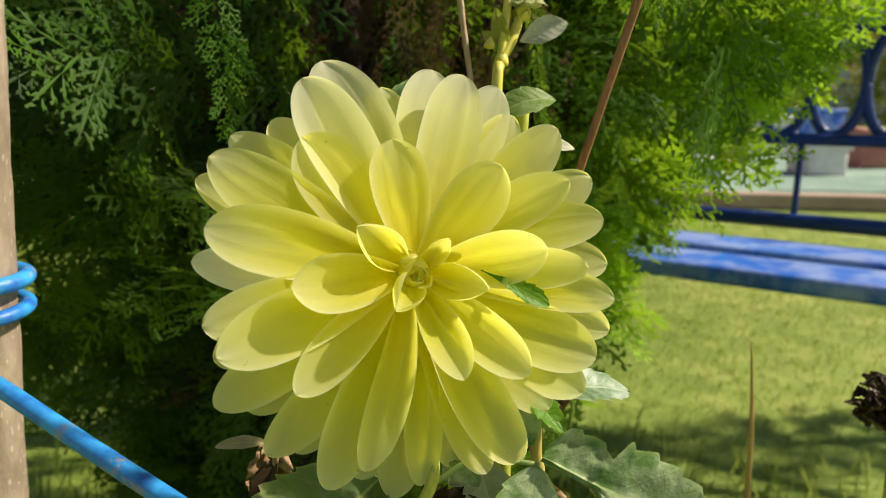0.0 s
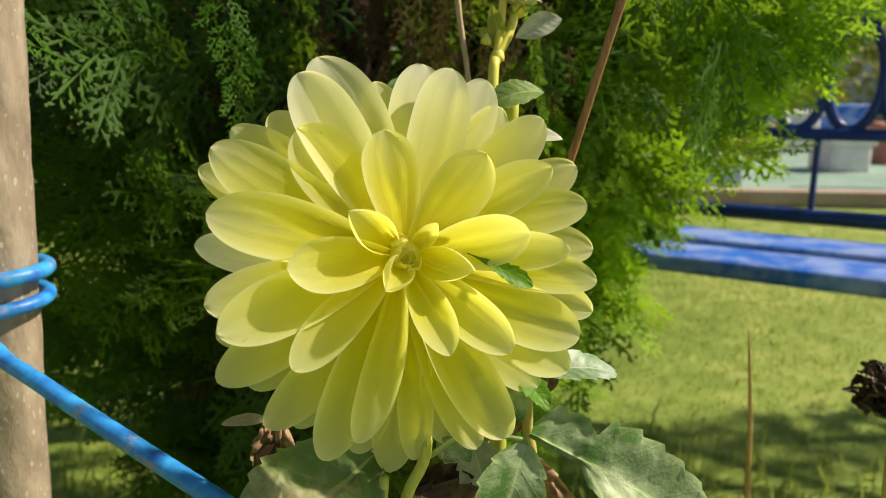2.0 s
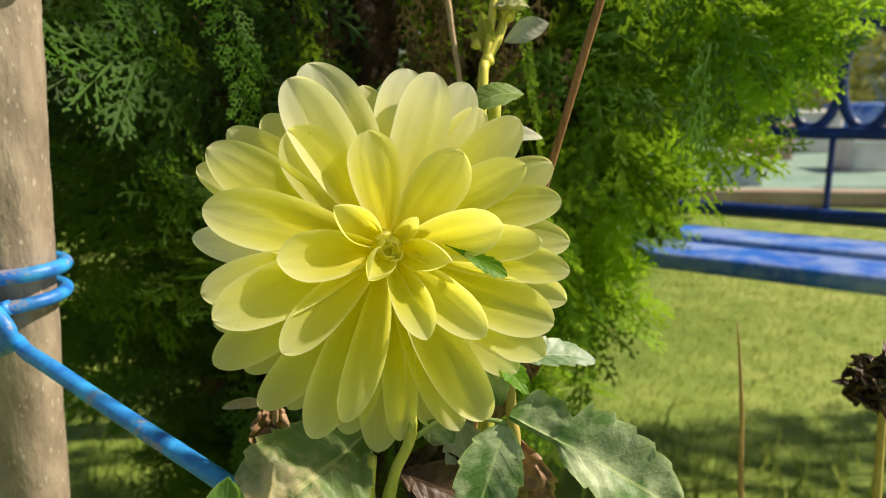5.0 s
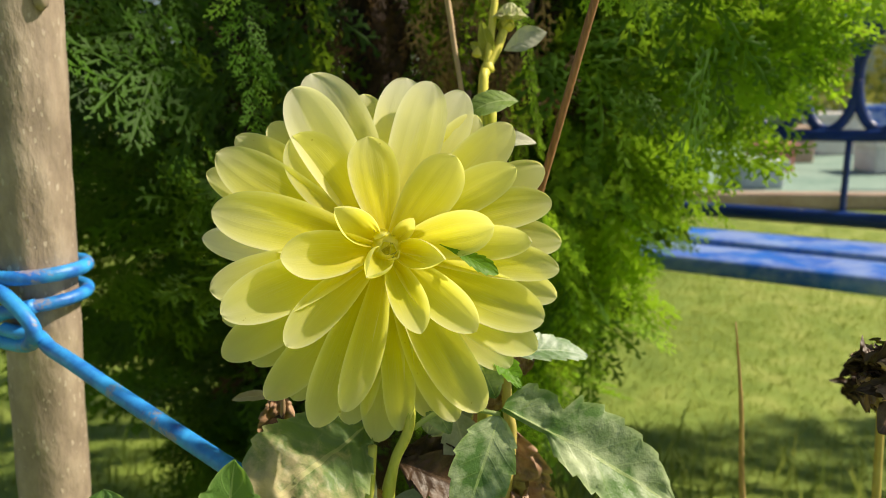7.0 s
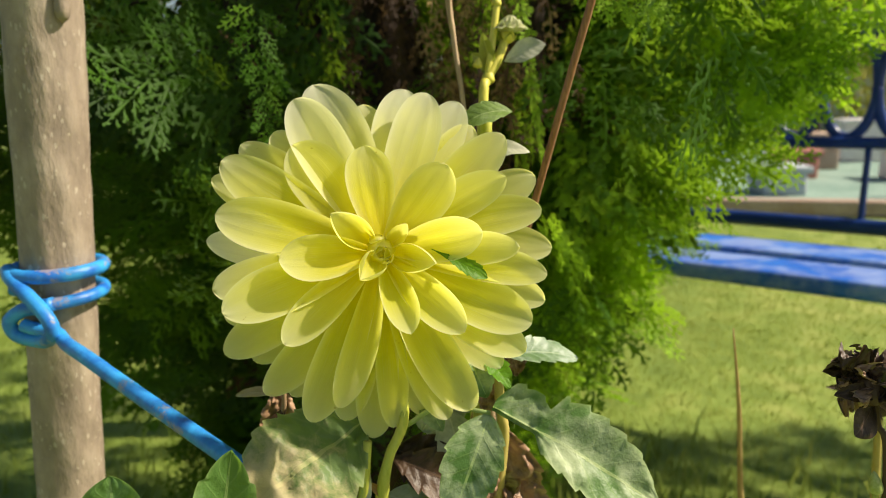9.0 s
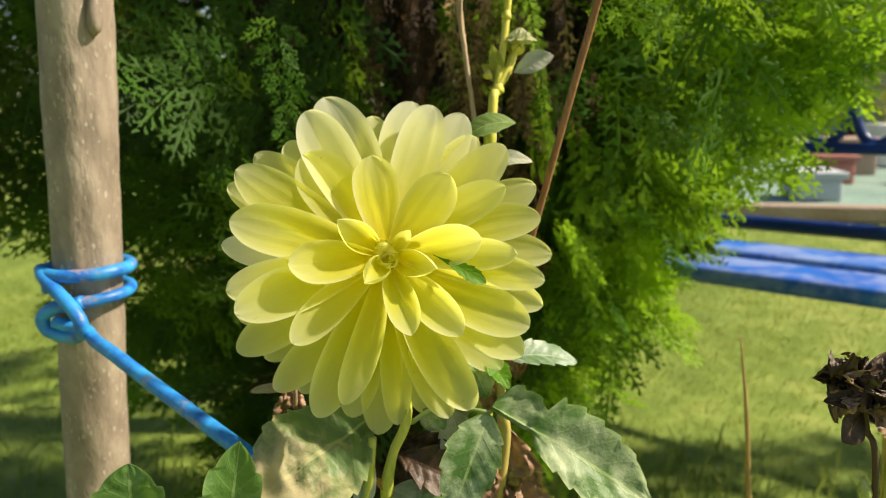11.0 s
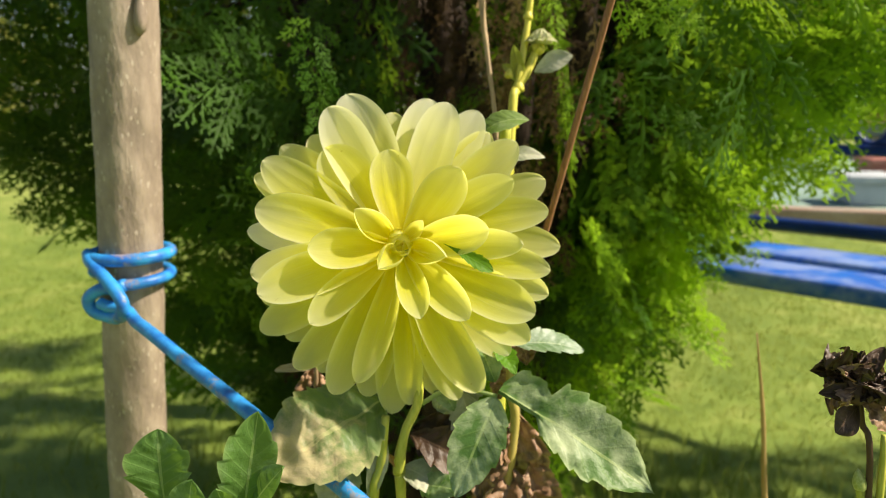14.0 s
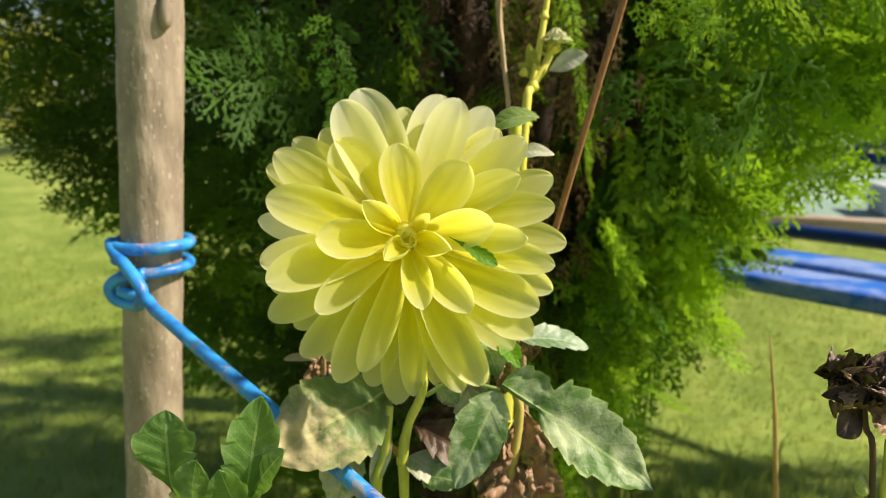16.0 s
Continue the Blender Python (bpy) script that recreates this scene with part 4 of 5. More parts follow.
part("bud", ovoid((0.1732, 0.203, 0.581), (-0.2, 0, 1), 0.010, 0.0026), SEPAL, young)

# ---- thuja bush ----
bush = thing("thuja_bush", "dense dark green thuja bush, sunlit on one side, open brown inside", "bush")
BX, BY, DEEP = -0.115, 0.83, 1.32
PROFILE_Z = [0.05, 0.25, 0.40, 0.50, 0.58, 0.66, 0.76, 0.90, 1.30, 2.00, 2.60]
PROFILE_R = [0.10, 0.16, 0.20, 0.26, 0.31, 0.355, 0.40, 0.42, 0.42, 0.32, 0.06]


def spray(rng, length, step, fine, w=0.0016):
    """A flat thuja spray along x: verts and triangles of its scale-leaf pieces."""
    segs = []
    x, side = 0.006, 1
    segs.append(((0, 0, 0), (length * 0.5, 0, 0), w))
    segs.append(((length * 0.45, 0, 0), (length, rng.uniform(-0.004, 0.004), 0), w))
    while x < length * 0.97:
        k = x / length
        bl = length * 0.42 * (0.35 + 1.3 * k * (1 - k) * 2) * rng.uniform(0.7, 1.15) * (1 - 0.55 * k)
        a = radians(rng.uniform(34, 52)) * side
        dx, dy = math.cos(a), math.sin(a)
        dz = rng.uniform(-0.25, 0.15)
        p = (x, 0, 0)
        segs.append((p, (x + dx * bl, dy * bl, dz * bl), w))
        if fine:
            y, s2 = 0.005, 1
            while y < bl * 0.98:
                sl = min(0.0085, 0.45 * (bl - y) + 0.0035) * rng.uniform(0.75, 1.2)
                b = a + radians(rng.uniform(30, 48)) * s2
                q = (x + dx * y, dy * y, dz * y)
                segs.append((q, (q[0] + math.cos(b) * sl, q[1] + math.sin(b) * sl, q[2] + rng.uniform(-0.2, 0.2) * sl), w))
                y += step * rng.uniform(0.45, 0.6)
                s2 = -s2
        x += step * rng.uniform(0.5, 0.8)
        side = -side
    v, f = [], []
    for p, q, w in segs:
        p, q = np.array(p, float), np.array(q, float)
        d = (q - p) / np.linalg.norm(q - p)
        s = np.cross((0, 0, 1), d)
        m = p + (q - p) * 0.6
        i = len(v)
        v += [p, q, m + s * w, m - s * w, m + np.array((0, 0, w * 0.6))]
        f += [(i, i + 2, i + 4), (i, i + 4, i + 3), (i + 1, i + 4, i + 2), (i + 1, i + 3, i + 4)]
    return np.array(v), np.array(f)


def crown(name, templates, places, mat, parent, label):
    vs, fs, ts, n = [], [], [], 0
    for k, (pos, d, nrm, scale, tint) in enumerate(places):
        v, f = templates[k % len(templates)]
        d = d.normalized()
        nrm = (nrm - d * nrm.dot(d)).normalized()
        s = nrm.cross(d)
        m = np.array([d, s, nrm]) * scale
        droop = np.array([0, 0, -1.0]) * ((v[:, :1] * scale) ** 2 * 2.2)
        vs.append(v @ m + np.array(pos) + droop)
        fs.append(f + n)
        ts.append(np.full(len(v), tint))
        n += len(v)
    v, f, t = np.concatenate(vs), np.concatenate(fs), np.concatenate(ts)
    me = bpy.data.meshes.new(name)
    me.vertices.add(len(v))
    me.vertices.foreach_set("co", v.astype(np.float32).ravel())
    me.loops.add(len(f) * 3)
    me.loops.foreach_set("vertex_index", f.astype(np.int32).ravel())
    me.polygons.add(len(f))
    me.polygons.foreach_set("loop_start", np.arange(0, len(f) * 3, 3, dtype=np.int32))
    me.update(calc_edges=True)
    me.attributes.new("tint", "FLOAT", "POINT").data.foreach_set("value", t.astype(np.float32))
    me.materials.append(mat)
    ob = new(name, me)
    ob.parent = parent
    return tagged(ob, label, kind="stuff")


rng = random.Random(4)
FINE = [spray(rng, L, 0.0098, True, 0.0019) for L in (0.085, 0.075, 0.095, 0.065)]
COARSE = [spray(rng, L, 0.012, True, 0.0018) for L in (0.08, 0.07)]
WIDE = [spray(rng, L, 0.011, True, 0.0027) for L in (0.08, 0.07)]


def bush_radius(z, a):
    r = float(np.interp(z, PROFILE_Z, PROFILE_R))
    # fuller where the sunny side begins, thinner round the back of it
    deg = math.degrees(a)
    r *= float(np.interp(deg, [-180, -166, -150, -138, -120, -100, -80, -52, -42, -28, -12, 10, 60, 120, 180], [1.25, 1.36, 1.28, 0.96, 0.86, 0.92, 1.0, 1.02, 1.16, 1.08, 0.98, 0.92, 0.9, 1.0, 1.25]))
    if -50 < deg < 30:
        r *= float(np.interp(z, [0.62, 0.72, 0.9], [1.0, 1.08, 1.14]))
    r *= 1 + 0.15 * noise.noise(Vector((math.cos(a) * 2.1, math.sin(a) * 2.1, z * 4.5)))
    # cut back high up so that sunlight reaches the stake and flower
    if z > 0.74 and -135 < deg < -52:
        r *= float(np.interp(z, [0.74, 0.84], [1.0, 0.74]))
    elif z > 0.83 and -52 <= deg < -8:
        r *= float(np.interp(z, [0.83, 0.92], [1.0, 0.70]))
    # the open side towards the dahlias, where the stems show
    off = (deg + 68 + 180) % 360 - 180
    if z < 1.0:
        r *= 1 - float(np.interp(z, [0.70, 0.82], [0.40, 0.30])) * math.exp(-(off / (27 if off < 0 else 22)) ** 4)
    return r


outer, inner = [], []


def sun_side_tint(deg, z):
    """Tint by direction: bright for the sunlit side, near black for the shaded ones."""
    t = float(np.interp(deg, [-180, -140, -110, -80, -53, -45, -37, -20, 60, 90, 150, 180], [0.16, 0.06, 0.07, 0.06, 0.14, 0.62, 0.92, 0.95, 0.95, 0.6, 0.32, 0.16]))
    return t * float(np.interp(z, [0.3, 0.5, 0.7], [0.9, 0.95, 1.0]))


def frond(pos, d, nrm, length, tint, out, count=13, size=1.0):
    """Sprays set alternately along one short branch, in one plane."""
    d = d.normalized()
    nrm = (nrm - d * nrm.dot(d)).normalized()
    side = nrm.cross(d)
    for k in range(count):
        u = k / (count - 1)
        a = radians(rng.uniform(30, 58)) * (1 if k % 2 else -1) * (1 - 0.75 * u ** 3)
        g = d * math.cos(a) + side * math.sin(a) + nrm * rng.uniform(-0.25, 0.25)
        n2 = nrm + Vector((rng.uniform(-1, 1), rng.uniform(-1, 1), rng.uniform(-1, 1))) * 0.35
        out.append((pos + d * (length * u) - Vector((0, 0, 0.12 * (length * u) ** 2 / 0.1)), g, n2, size * rng.uniform(0.6, 1.0) * (1.15 - 0.45 * u), min(1, max(0, rng.gauss(tint, 0.09)))))


while len(outer) < 9500:
    z = rng.uniform(0.27, 0.93)
    a = rng.uniform(-math.pi, math.pi)
    if math.cos(a) < -0.3 and rng.random() < 0.3:
        z = rng.uniform(0.06, 0.35)
    if math.cos(a) > 0.35:
        z = rng.uniform(0.42, 0.93) if rng.random() < 0.6 else z
        if a > 1.0:
            continue
    elif math.sin(a) > 0.1 and rng.random() < 0.7:
        continue
    off = (math.degrees(a) + 68 + 180) % 360 - 180
    if (abs(off) < 17 and rng.random() < 0.95) or (17 <= abs(off) < (30 if off > 0 else 24) and rng.random() < (0.72 if off > 0 else 0.5)) or (-75 < off < -30 and rng.random() < 0.45):
        continue
    o = Vector((math.cos(a), math.sin(a), 0))
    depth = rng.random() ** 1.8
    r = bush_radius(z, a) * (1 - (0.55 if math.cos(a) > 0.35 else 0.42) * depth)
    pos = Vector((BX, BY, z)) + Vector((o.x, o.y * DEEP, 0)) * (r - 0.065)
    clump = noise.noise(pos * 12.0)
    if clump < -0.02 and rng.random() < (0.5 if math.cos(a) > 0.35 else 0.45 if math.cos(a) < -0.75 else 0.85):
        continue
    tang = Vector((-o.y, o.x, 0))
    d = o * rng.uniform(0.5, 1.0) + Vector((0, 0, 1)) * rng.uniform(-0.25, 0.8) + tang * rng.uniform(-0.7, 0.7)
    nrm = tang * rng.uniform(-1, 1) + Vector((0, 0, 1)) * rng.uniform(-0.6, 0.6) + o * rng.uniform(-0.5, 0.9)
    # deeper sprays take a darker tint, painting the shade inside
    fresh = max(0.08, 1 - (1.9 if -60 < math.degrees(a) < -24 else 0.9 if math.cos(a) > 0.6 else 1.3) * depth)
    # direction tint paints sun and shade; random raises stand for sunlit specks
    frond(pos, d, nrm, rng.uniform(0.08, 0.13), (rng.gauss(sun_side_tint(math.degrees(a), z), 0.15) + 0.35 * clump) * fresh + (0.4 if rng.random() < (0.03 if math.cos(a) > 0 else 0.008) else 0.0), outer)
for k in range(12):
    # loose tips over the bench
    z = rng.uniform(0.67, 0.76)
    frond(Vector((rng.uniform(0.20, 0.26), rng.uniform(0.62, 0.72), z)), Vector((1, rng.uniform(-0.6, 0.1), rng.uniform(-0.1, 0.5))), Vector((rng.uniform(-0.6, 0.6), -1, 0.5)), rng.uniform(0.05, 0.09), rng.gauss(0.85, 0.1), outer, 10, 0.8)
# strands that hang on the open side, and the light frond beside the bud
for k in range(16):
    a = radians(-82 + rng.uniform(-34, 44))
    z = rng.uniform(0.45, 0.9)
    o = Vector((math.cos(a), math.sin(a), 0))
    pos = Vector((BX, BY, z)) + Vector((o.x, o.y * DEEP, 0)) * bush_radius(z, a) * rng.uniform(0.85, 1.02)
    frond(pos, Vector((rng.uniform(-0.25, 0.25), rng.uniform(-0.2, 0.1), -1)), Vector((rng.uniform(-0.5, 0.5), -1, 0)), rng.uniform(0.05, 0.11), rng.gauss(0.20, 0.12), outer, 7)
frond(Vector((0.0405, 0.385, 0.790)), Vector((0.17, 0.0, -1)), Vector((0.5, -1, 0.2)), 0.095, 1.0, outer, 84, 0.115)
frond(Vector((0.080, 0.412, 0.790)), Vector((0.85, -0.1, -0.35)), Vector((0.2, -1, 0.3)), 0.045, 0.96, outer, 16, 0.42)
for k in range(9):
    # olive strands hanging in front of the bare stems
    x = rng.uniform(0.075, 0.135)
    frond(Vector((x, 0.50 + rng.uniform(-0.02, 0.03), rng.uniform(0.62, 0.74))), Vector((rng.uniform(-0.15, 0.15), 0, -1)), Vector((rng.uniform(-0.6, 0.6), -1, 0)), rng.uniform(0.05, 0.09), rng.gauss(0.60, 0.08), outer, 16, 0.24)
frond(Vector((-0.122, 0.40, 0.785)), Vector((0.08, -0.15, -1)), Vector((0.4, -1, 0)), 0.075, 0.5, outer, 18, 0.36)
frond(Vector((-0.15, 0.455, 0.735)), Vector((-0.9, 0.05, 0.02)), Vector((0.1, -1, 0.3)), 0.13, 0.14, outer, 24, 0.8)
for k in range(30):
    a = radians(rng.uniform(-78, -36))
    z = rng.uniform(0.36, 0.60)
    o = Vector((math.cos(a), math.sin(a), 0))
    pos = Vector((BX, BY, z)) + Vector((o.x, o.y * DEEP, 0)) * bush_radius(z, a) * rng.uniform(0.95, 1.05)
    frond(pos, Vector((rng.uniform(-0.15, 0.15), rng.uniform(-0.1, 0.1), -1)), Vector((rng.uniform(-0.5, 0.5), -1, 0)), rng.uniform(0.07, 0.12), rng.gauss(0.62, 0.18), outer, 14, 0.4)
while len(inner) < 1100:
    z = rng.uniform(0.3, 1.15)
    a = rng.uniform(-math.pi, math.pi)
    o = Vector((math.cos(a), math.sin(a), 0))
    pos = Vector((BX, BY, z)) + Vector((o.x, o.y * DEEP, 0)) * float(np.interp(z, PROFILE_Z, PROFILE_R)) * rng.uniform(0.1, 0.66)
    d = o + Vector((rng.uniform(-0.8, 0.8), rng.uniform(-0.8, 0.8), rng.uniform(-1.0, 0.5)))
    # brown tint held low to paint the shade inside the bush
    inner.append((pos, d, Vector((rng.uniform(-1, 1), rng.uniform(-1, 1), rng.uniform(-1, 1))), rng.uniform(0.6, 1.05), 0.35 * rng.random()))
# dry brown strands on the lower sunny side
strands = []
for k in range(560):
    a = radians(rng.uniform(-86, -50))
    z = rng.uniform(0.28, 0.92)
    o = Vector((math.cos(a), math.sin(a), 0))
    pos = Vector((BX, BY, z)) + Vector((o.x, o.y * DEEP, 0)) * bush_radius(z, a) * rng.uniform(0.75, 1.06)
    # tint cut at the open end to stand for its shade
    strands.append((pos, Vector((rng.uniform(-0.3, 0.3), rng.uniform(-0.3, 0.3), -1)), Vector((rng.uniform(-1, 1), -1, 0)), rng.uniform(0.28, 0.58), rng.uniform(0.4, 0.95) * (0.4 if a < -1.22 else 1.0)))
# crown above the view, its height chosen to shade the lawn
upper = []
while len(upper) < 1000:
    z = rng.triangular(0.95, 2.58, 1.2)
    a = rng.uniform(-math.pi, math.pi)
    o = Vector((math.cos(a), math.sin(a), 0))
    r = bush_radius(z, a) * (1 - 0.5 * rng.random() ** 2)
    d = o + Vector((rng.uniform(-0.6, 0.6), rng.uniform(-0.6, 0.6), rng.uniform(-0.3, 0.9)))
    upper.append((Vector((BX, BY, z)) + Vector((o.x, o.y * DEEP, 0)) * (r - 0.05), d, Vector((rng.uniform(-1, 1), rng.uniform(-1, 1), rng.uniform(-1, 1))), rng.uniform(1.3, 2.1), min(1, max(0, rng.gauss(0.48, 0.2)))))
core = []
while len(core) < 800:
    # unseen near-black sprays round the back, added to keep light from the inside
    z, a = rng.uniform(0.25, 1.3), rng.uniform(-0.3, math.pi + 0.3)
    o = Vector((math.cos(a), math.sin(a), 0))
    pos = Vector((BX, BY, z)) + Vector((o.x, o.y * DEEP, 0)) * float(np.interp(z, PROFILE_Z, PROFILE_R)) * rng.uniform(0.15, 0.7)
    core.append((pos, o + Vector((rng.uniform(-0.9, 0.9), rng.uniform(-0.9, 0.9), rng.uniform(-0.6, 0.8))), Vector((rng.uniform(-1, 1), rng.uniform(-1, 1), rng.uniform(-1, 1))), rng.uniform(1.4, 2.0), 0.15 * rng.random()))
crown("old_growth", WIDE, core, THUJA, bush, "dark scale-leaved sprays added to block light")
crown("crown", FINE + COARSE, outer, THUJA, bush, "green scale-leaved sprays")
crown("upper_crown", WIDE, upper, THUJA, bush, "green scale-leaved sprays")
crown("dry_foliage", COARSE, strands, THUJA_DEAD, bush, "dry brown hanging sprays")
crown("inner_foliage", COARSE, inner, THUJA_DEAD, bush, "dry brown inner sprays, tinted dark for the inner shade")
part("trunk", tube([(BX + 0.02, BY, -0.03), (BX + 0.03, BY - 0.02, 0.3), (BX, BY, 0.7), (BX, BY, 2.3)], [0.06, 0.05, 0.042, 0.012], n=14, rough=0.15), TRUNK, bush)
for k in range(7):
    a = -0.25 - k * 0.42
    o = Vector((math.cos(a), math.sin(a), 0))
    b = Vector((BX, BY, 0.0))
    part("side_trunk", tube([b + o * 0.05, b + o * 0.13 + Vector((0, 0, 0.35)), b + o * 0.19 + Vector((0.02, 0, 0.75)), b + o * 0.2 + Vector((0, 0, 1.3))], [0.022, 0.018, 0.014, 0.006], n=9, rough=0.2, seed=k), TRUNK, bush)
for k in range(22):
    z = rng.uniform(0.15, 0.95)
    a = rng.uniform(-math.pi, 0.3)
    o = Vector((math.cos(a), math.sin(a), 0))
    b = Vector((BX, BY, z))
    o.y *= DEEP
    r = float(np.interp(z + 0.12, PROFILE_Z, PROFILE_R)) * rng.uniform(0.5, 0.75)
    j = Vector((rng.uniform(-0.04, 0.04), rng.uniform(-0.04, 0.04), rng.uniform(-0.02, 0.05)))
    part("limb", tube([b, b + o * r * 0.5 + j + Vector((0, 0, 0.04)), b + o * r + Vector((0, 0, rng.uniform(0.05, 0.2)))], [0.006, 0.004, 0.0015], n=7, rough=0.15), TRUNK, bush)

bush["group"] = "thuja row"


def unseen_thuja(x, y, height, radius, count, label):
    t = thing("thuja_bush", label, "bush", "thuja row")
    behind = []
    while len(behind) < count:
        z = rng.uniform(0.08, 1.0) * height
        a = rng.uniform(-math.pi, math.pi)
        o = Vector((math.cos(a), math.sin(a), 0))
        r = radius * math.sin(math.pi * min(1, (z / height + 0.14) / 1.2)) ** 0.6 * (1 - 0.5 * rng.random() ** 2)
        d = o + Vector((rng.uniform(-0.6, 0.6), rng.uniform(-0.6, 0.6), rng.uniform(-0.3, 0.9)))
        behind.append((Vector((x, y, z)) + o * (r - 0.05), d, Vector((rng.uniform(-1, 1), rng.uniform(-1, 1), rng.uniform(-1, 1))), rng.uniform(1.0, 1.6) * height, min(1, max(0, rng.gauss(0.4, 0.2)))))
    crown("crown", WIDE, behind, THUJA, t, "green scale-leaved sprays")
    part("trunk", tube([(x, y, -0.03), (x + 0.01, y, 0.4 * height), (x, y, 0.86 * height)], [0.022 * height, 0.018 * height, 0.006], n=10, rough=0.15), TRUNK, t)


# neither bush is in view; they shade the lawn and the first bush's gaps
unseen_thuja(-0.48, 1.42, 2.1, 0.42, 420, "unseen thuja bush added behind the first to cast shade")
unseen_thuja(1.32, 1.42, 1.05, 0.13, 260, "unseen young thuja bush added to shade the lawn")

# ---- garden bench ----
bench = thing("garden_bench", "blue painted metal garden bench with oval rings in its back", "bench")
BU = Vector((0.845, -0.535, 0)).normalized()
BN = Vector((0.535, 0.845, 0)).normalized()
ORG = Vector((0.345, 1.215, 0))


def bench_m(along, across, z):
    p = ORG + BU * along + BN * across
    return Matrix.Translation((p.x, p.y, z)) @ Matrix.Rotation(math.atan2(BU.y, BU.x), 4, "Z")


L0, L1 = -0.62, 1.30
LM = (L0 + L1) / 2
for across in (0.0, 0.165):
    part("seat_slat", box(bmesh.new(), (L1 - L0, 0.12, 0.03), bench_m(LM, across, 0.435), 0.010), SLAT, bench)
part("rear_bar", tube([bench_m(k, 0.45, 0.45).translation for k in (L0, LM, L1)], 0.017, n=12), PAINT, bench)
part("lower_back_rail", tube([bench_m(k, 0.47, 0.622).translation for k in (L0, LM, L1)], 0.013, n=12), PAINT, bench)
part("top_back_rail", tube([bench_m(k, 0.49, 0.85).translation for k in (L0, LM, L1)], 0.016, n=12), PAINT, bench)
for k in range(19):
    c = -0.555 + k * 0.1
    ring = [bench_m(c + 0.05 * math.cos(a), 0.48, 0.736 + 0.104 * math.sin(a)).translation for a in np.linspace(0, 2 * math.pi, 25)]
    part("back_ring", tube(ring, 0.011, n=8, per=2), PAINT, bench)
for k in (L0 + 0.02, 0.19, 0.69, L1 - 0.02):
    part("back_post", tube([bench_m(k, 0.455, 0.45).translation, bench_m(k, 0.47, 0.622).translation], 0.007, n=8), PAINT, bench)
for k in (L0 + 0.06, L1 - 0.06):
    for across in (0.0, 0.45):
        part("leg", tube([bench_m(k, across, 0.42).translation, bench_m(k, across, 0.2).translation, bench_m(k, across, 0.0).translation], 0.018, n=10), PAINT, bench)
    part("seat_bearer", box(bmesh.new(), (0.035, 0.46, 0.03), bench_m(k, 0.22, 0.404), 0.006), PAINT, bench)
    part("end_post", tube([bench_m(k, 0.45, 0.44).translation, bench_m(k, 0.49, 0.85).translation], 0.016, n=10), PAINT, bench)

# ---- beyond the lawn ----
court = tagged(from_data("court", [(0.6, 4.6, 0.012), (9, 3.2, 0.012), (14, 12, 0.012), (1.2, 14, 0.012)], [(0, 1, 2, 3)], COURT), "teal painted play court beyond the lawn", "court", kind="structure")
kerb = tagged(part("kerb", box(bmesh.new(), (9.0, 0.12, 0.10), Matrix.Translation((4.9, 3.95, 0.05)) @ Matrix.Rotation(-0.165, 4, "Z"), 0.015), TERRACOTTA, None), "worn terracotta-coloured kerb along the lawn", "kerb", kind="structure")


def planter(x, y, w, h, mat, label):
    p = thing("planter_box", label, "planter", "planters by the court")
    bm = box(bmesh.new(), (w, 0.4, h), Matrix.Translation((x, y, h / 2 + 0.012)), 0.02)
    part("box", bm, mat, p)
    part("rim", box(bmesh.new(), (w + 0.05, 0.45, 0.05), Matrix.Translation((x, y, h + 0.037)), 0.01), mat, p)
    return p


for x, y, w, h, m, l in ((3.3, 6.3, 0.34, 0.22, WHITE, "white-painted planter box on the court"), (2.45, 6.6, 0.3, 0.2, RED, "red-painted planter box on the court"), (4.1, 6.9, 0.36, 0.26, RED, "red-painted planter box on the court"),
                         (1.95, 5.5, 0.3, 0.16, RENDER, "grey-blue planter box on the court"), (4.9, 6.3, 0.4, 0.24, WHITE, "white-painted planter box on the court"), (2.9, 7.4, 0.4, 0.3, TERRACOTTA, "terracotta-coloured planter box on the court"),
                         (3.7, 8.2, 0.5, 0.4, WHITE, "white-painted planter box on the court"), (2.1, 8.4, 0.5, 0.4, RENDER, "grey-blue planter box on the court"), (4.6, 9.0, 0.6, 0.45, SLAT, "worn blue planter box on the court")):
    planter(x, y, w, h, m, l)
seesaw = thing("seesaw", "red painted seesaw beam on a blue stand", "seesaw")
part("beam", tube([(2.9, 5.25, 0.46), (3.5, 5.1, 0.36), (4.1, 4.95, 0.26)], 0.03, n=8), RED, seesaw)
part("stand", tube([(3.5, 5.1, 0.36), (3.5, 5.1, 0.18), (3.5, 5.1, 0.0)], 0.05, n=8), PAINT, seesaw)


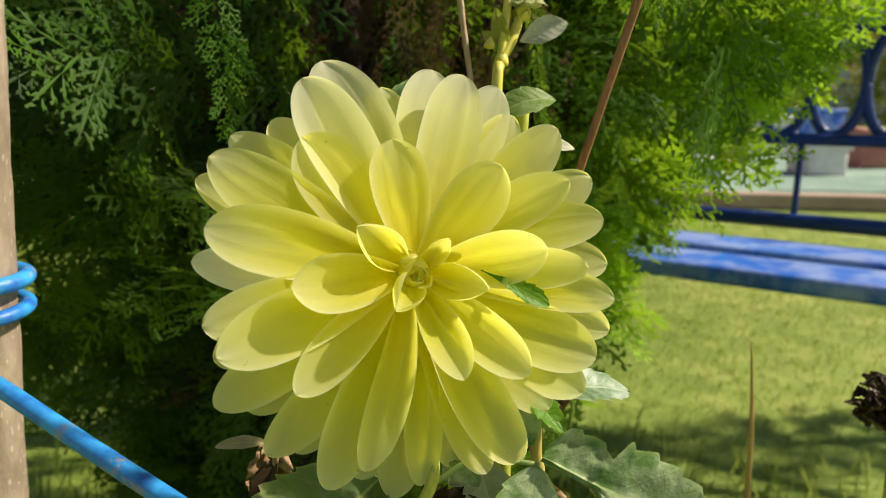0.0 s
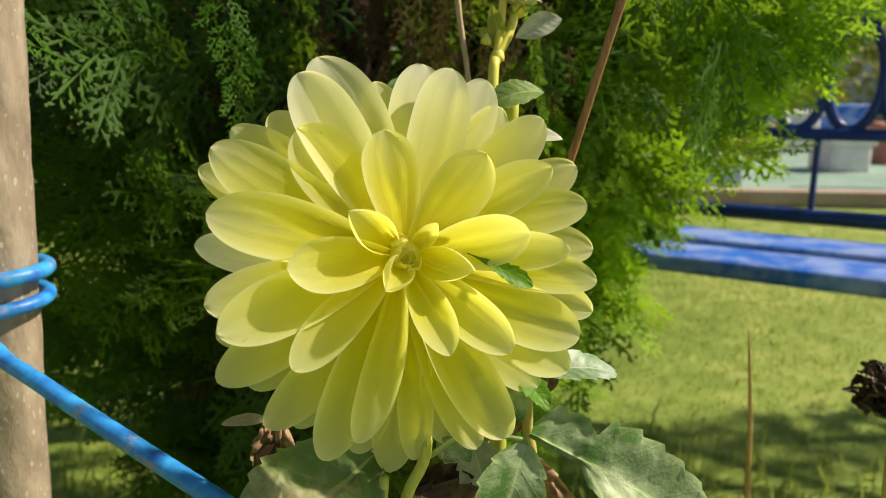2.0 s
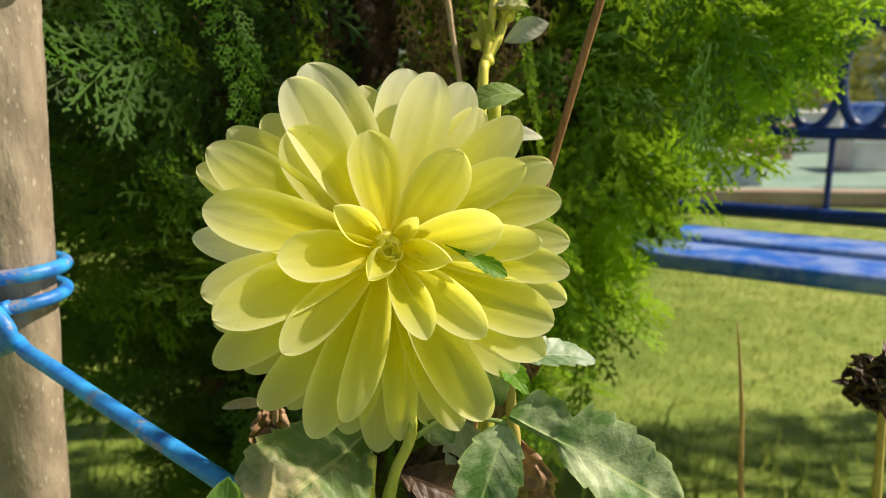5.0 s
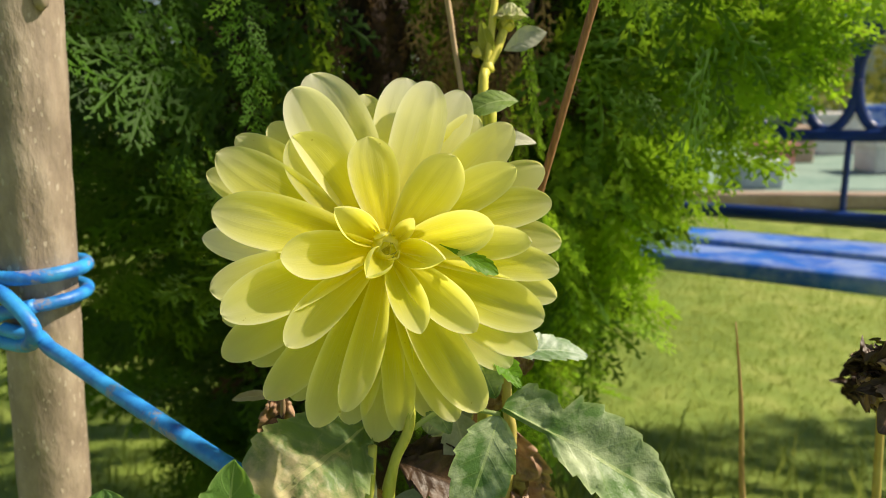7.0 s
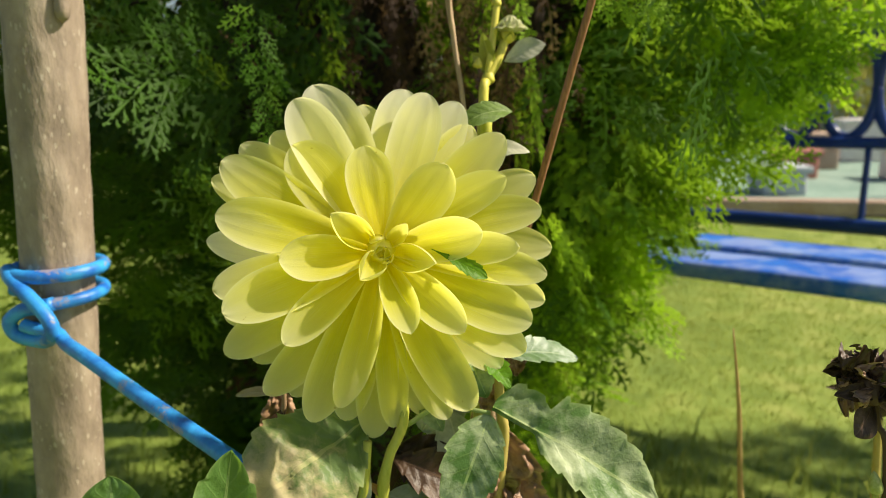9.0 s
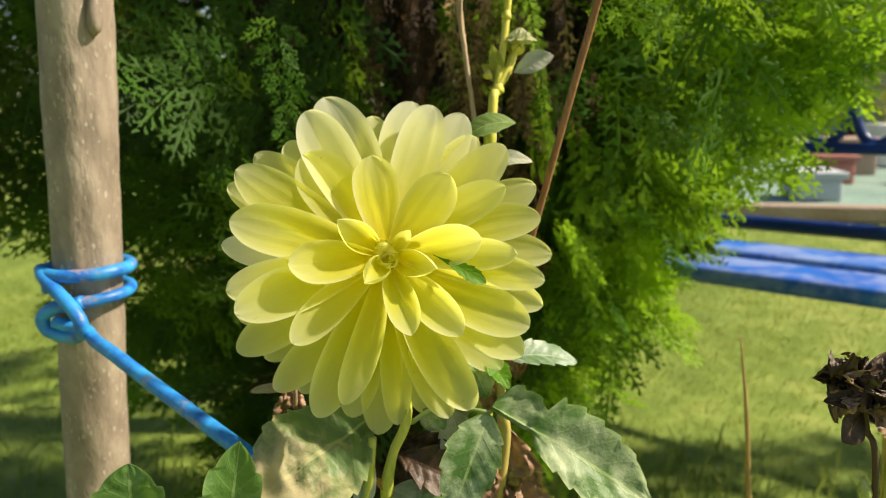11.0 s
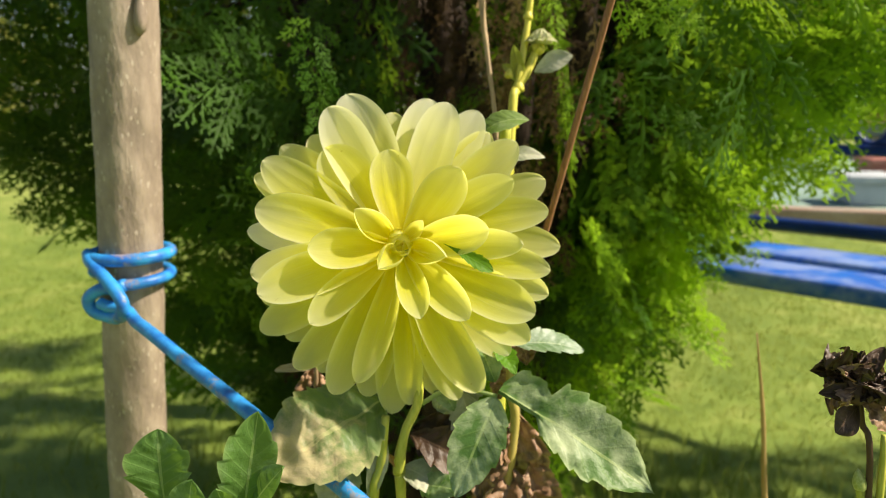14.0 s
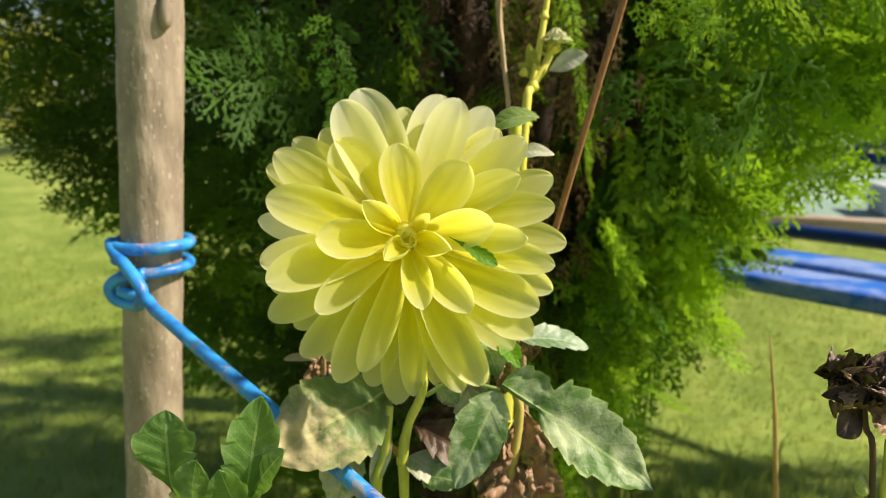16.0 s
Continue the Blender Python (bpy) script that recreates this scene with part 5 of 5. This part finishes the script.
def far_tree(x, y, height, radius, tint, seed, label, low=0.15):
    rng = np.random.default_rng(seed)
    t = thing("far_shrub", label, "shrub", "shrubs round the lawn")
    t.location = (x, y, 0)
    part("trunk", tube([(0, 0, -0.05), (0.05, 0, height * 0.3), (0, 0.05, height * 0.75)], [0.09, 0.07, 0.02], n=8, rough=0.1), TRUNK, t)
    n = 5200
    z = rng.uniform(low, 1, n)
    a = rng.uniform(0, 2 * np.pi, n)
    lump = 1 + 0.25 * np.sin(a * 3 + z * 7 + seed) + 0.15 * np.sin(a * 7 - z * 13)
    r = radius * np.sqrt(np.clip(1 - ((z - 0.45) / 0.56) ** 2, 0, 1)) * lump * (1 - 0.4 * rng.random(n) ** 2)
    c = np.stack([r * np.cos(a), r * np.sin(a), z * height], 1)
    d = rng.normal(size=(n, 3))
    d /= np.linalg.norm(d, axis=1)[:, None]
    e = np.cross(d, rng.normal(size=(n, 3)))
    e /= np.linalg.norm(e, axis=1)[:, None]
    k = rng.uniform(0.04, 0.09, n)[:, None]
    v = np.stack([c - d * k, c + e * k * 0.5, c + d * k, c - e * k * 0.5], 1).reshape(-1, 3)
    i = np.arange(n) * 4
    ob = from_data("crown", v, np.stack([i, i + 1, i + 2, i + 3], 1).tolist(), FAR_LEAF, t)
    ob.data.attributes.new("tint", "FLOAT", "POINT").data.foreach_set("value", np.repeat(np.clip(rng.normal(tint, 0.2, n), 0, 1), 4))
    return t


for k, (x, y, h, r, tint) in enumerate(((-9.6, 8.6, 2.2, 1.5, 0.75), (-8.2, 11.0, 3.2, 1.9, 0.5), (-5.0, 12.0, 3.4, 2.0, 0.4), (-1.8, 12.5, 3.6, 2.1, 0.4), (1.4, 13.0, 3.4, 2.0, 0.5), (4.6, 11.8, 2.6, 1.7, 0.85), (7.6, 10.6, 2.0, 1.4, 0.8), (-12.5, 8.0, 3.0, 1.8, 0.5))):
    far_tree(x, y, h, r, tint, k, "leafy green shrub at the edge of the lawn")
building = thing("pavilion", "low grey-blue rendered building behind the shrubs", "building")
part("wall", box(bmesh.new(), (16, 0.3, 4.2), Matrix.Translation((7, 17, 2.1)), 0.02), RENDER, building)
part("roof", box(bmesh.new(), (17, 2.0, 0.25), Matrix.Translation((7, 16.6, 4.32)), 0.04), TERRACOTTA, building)
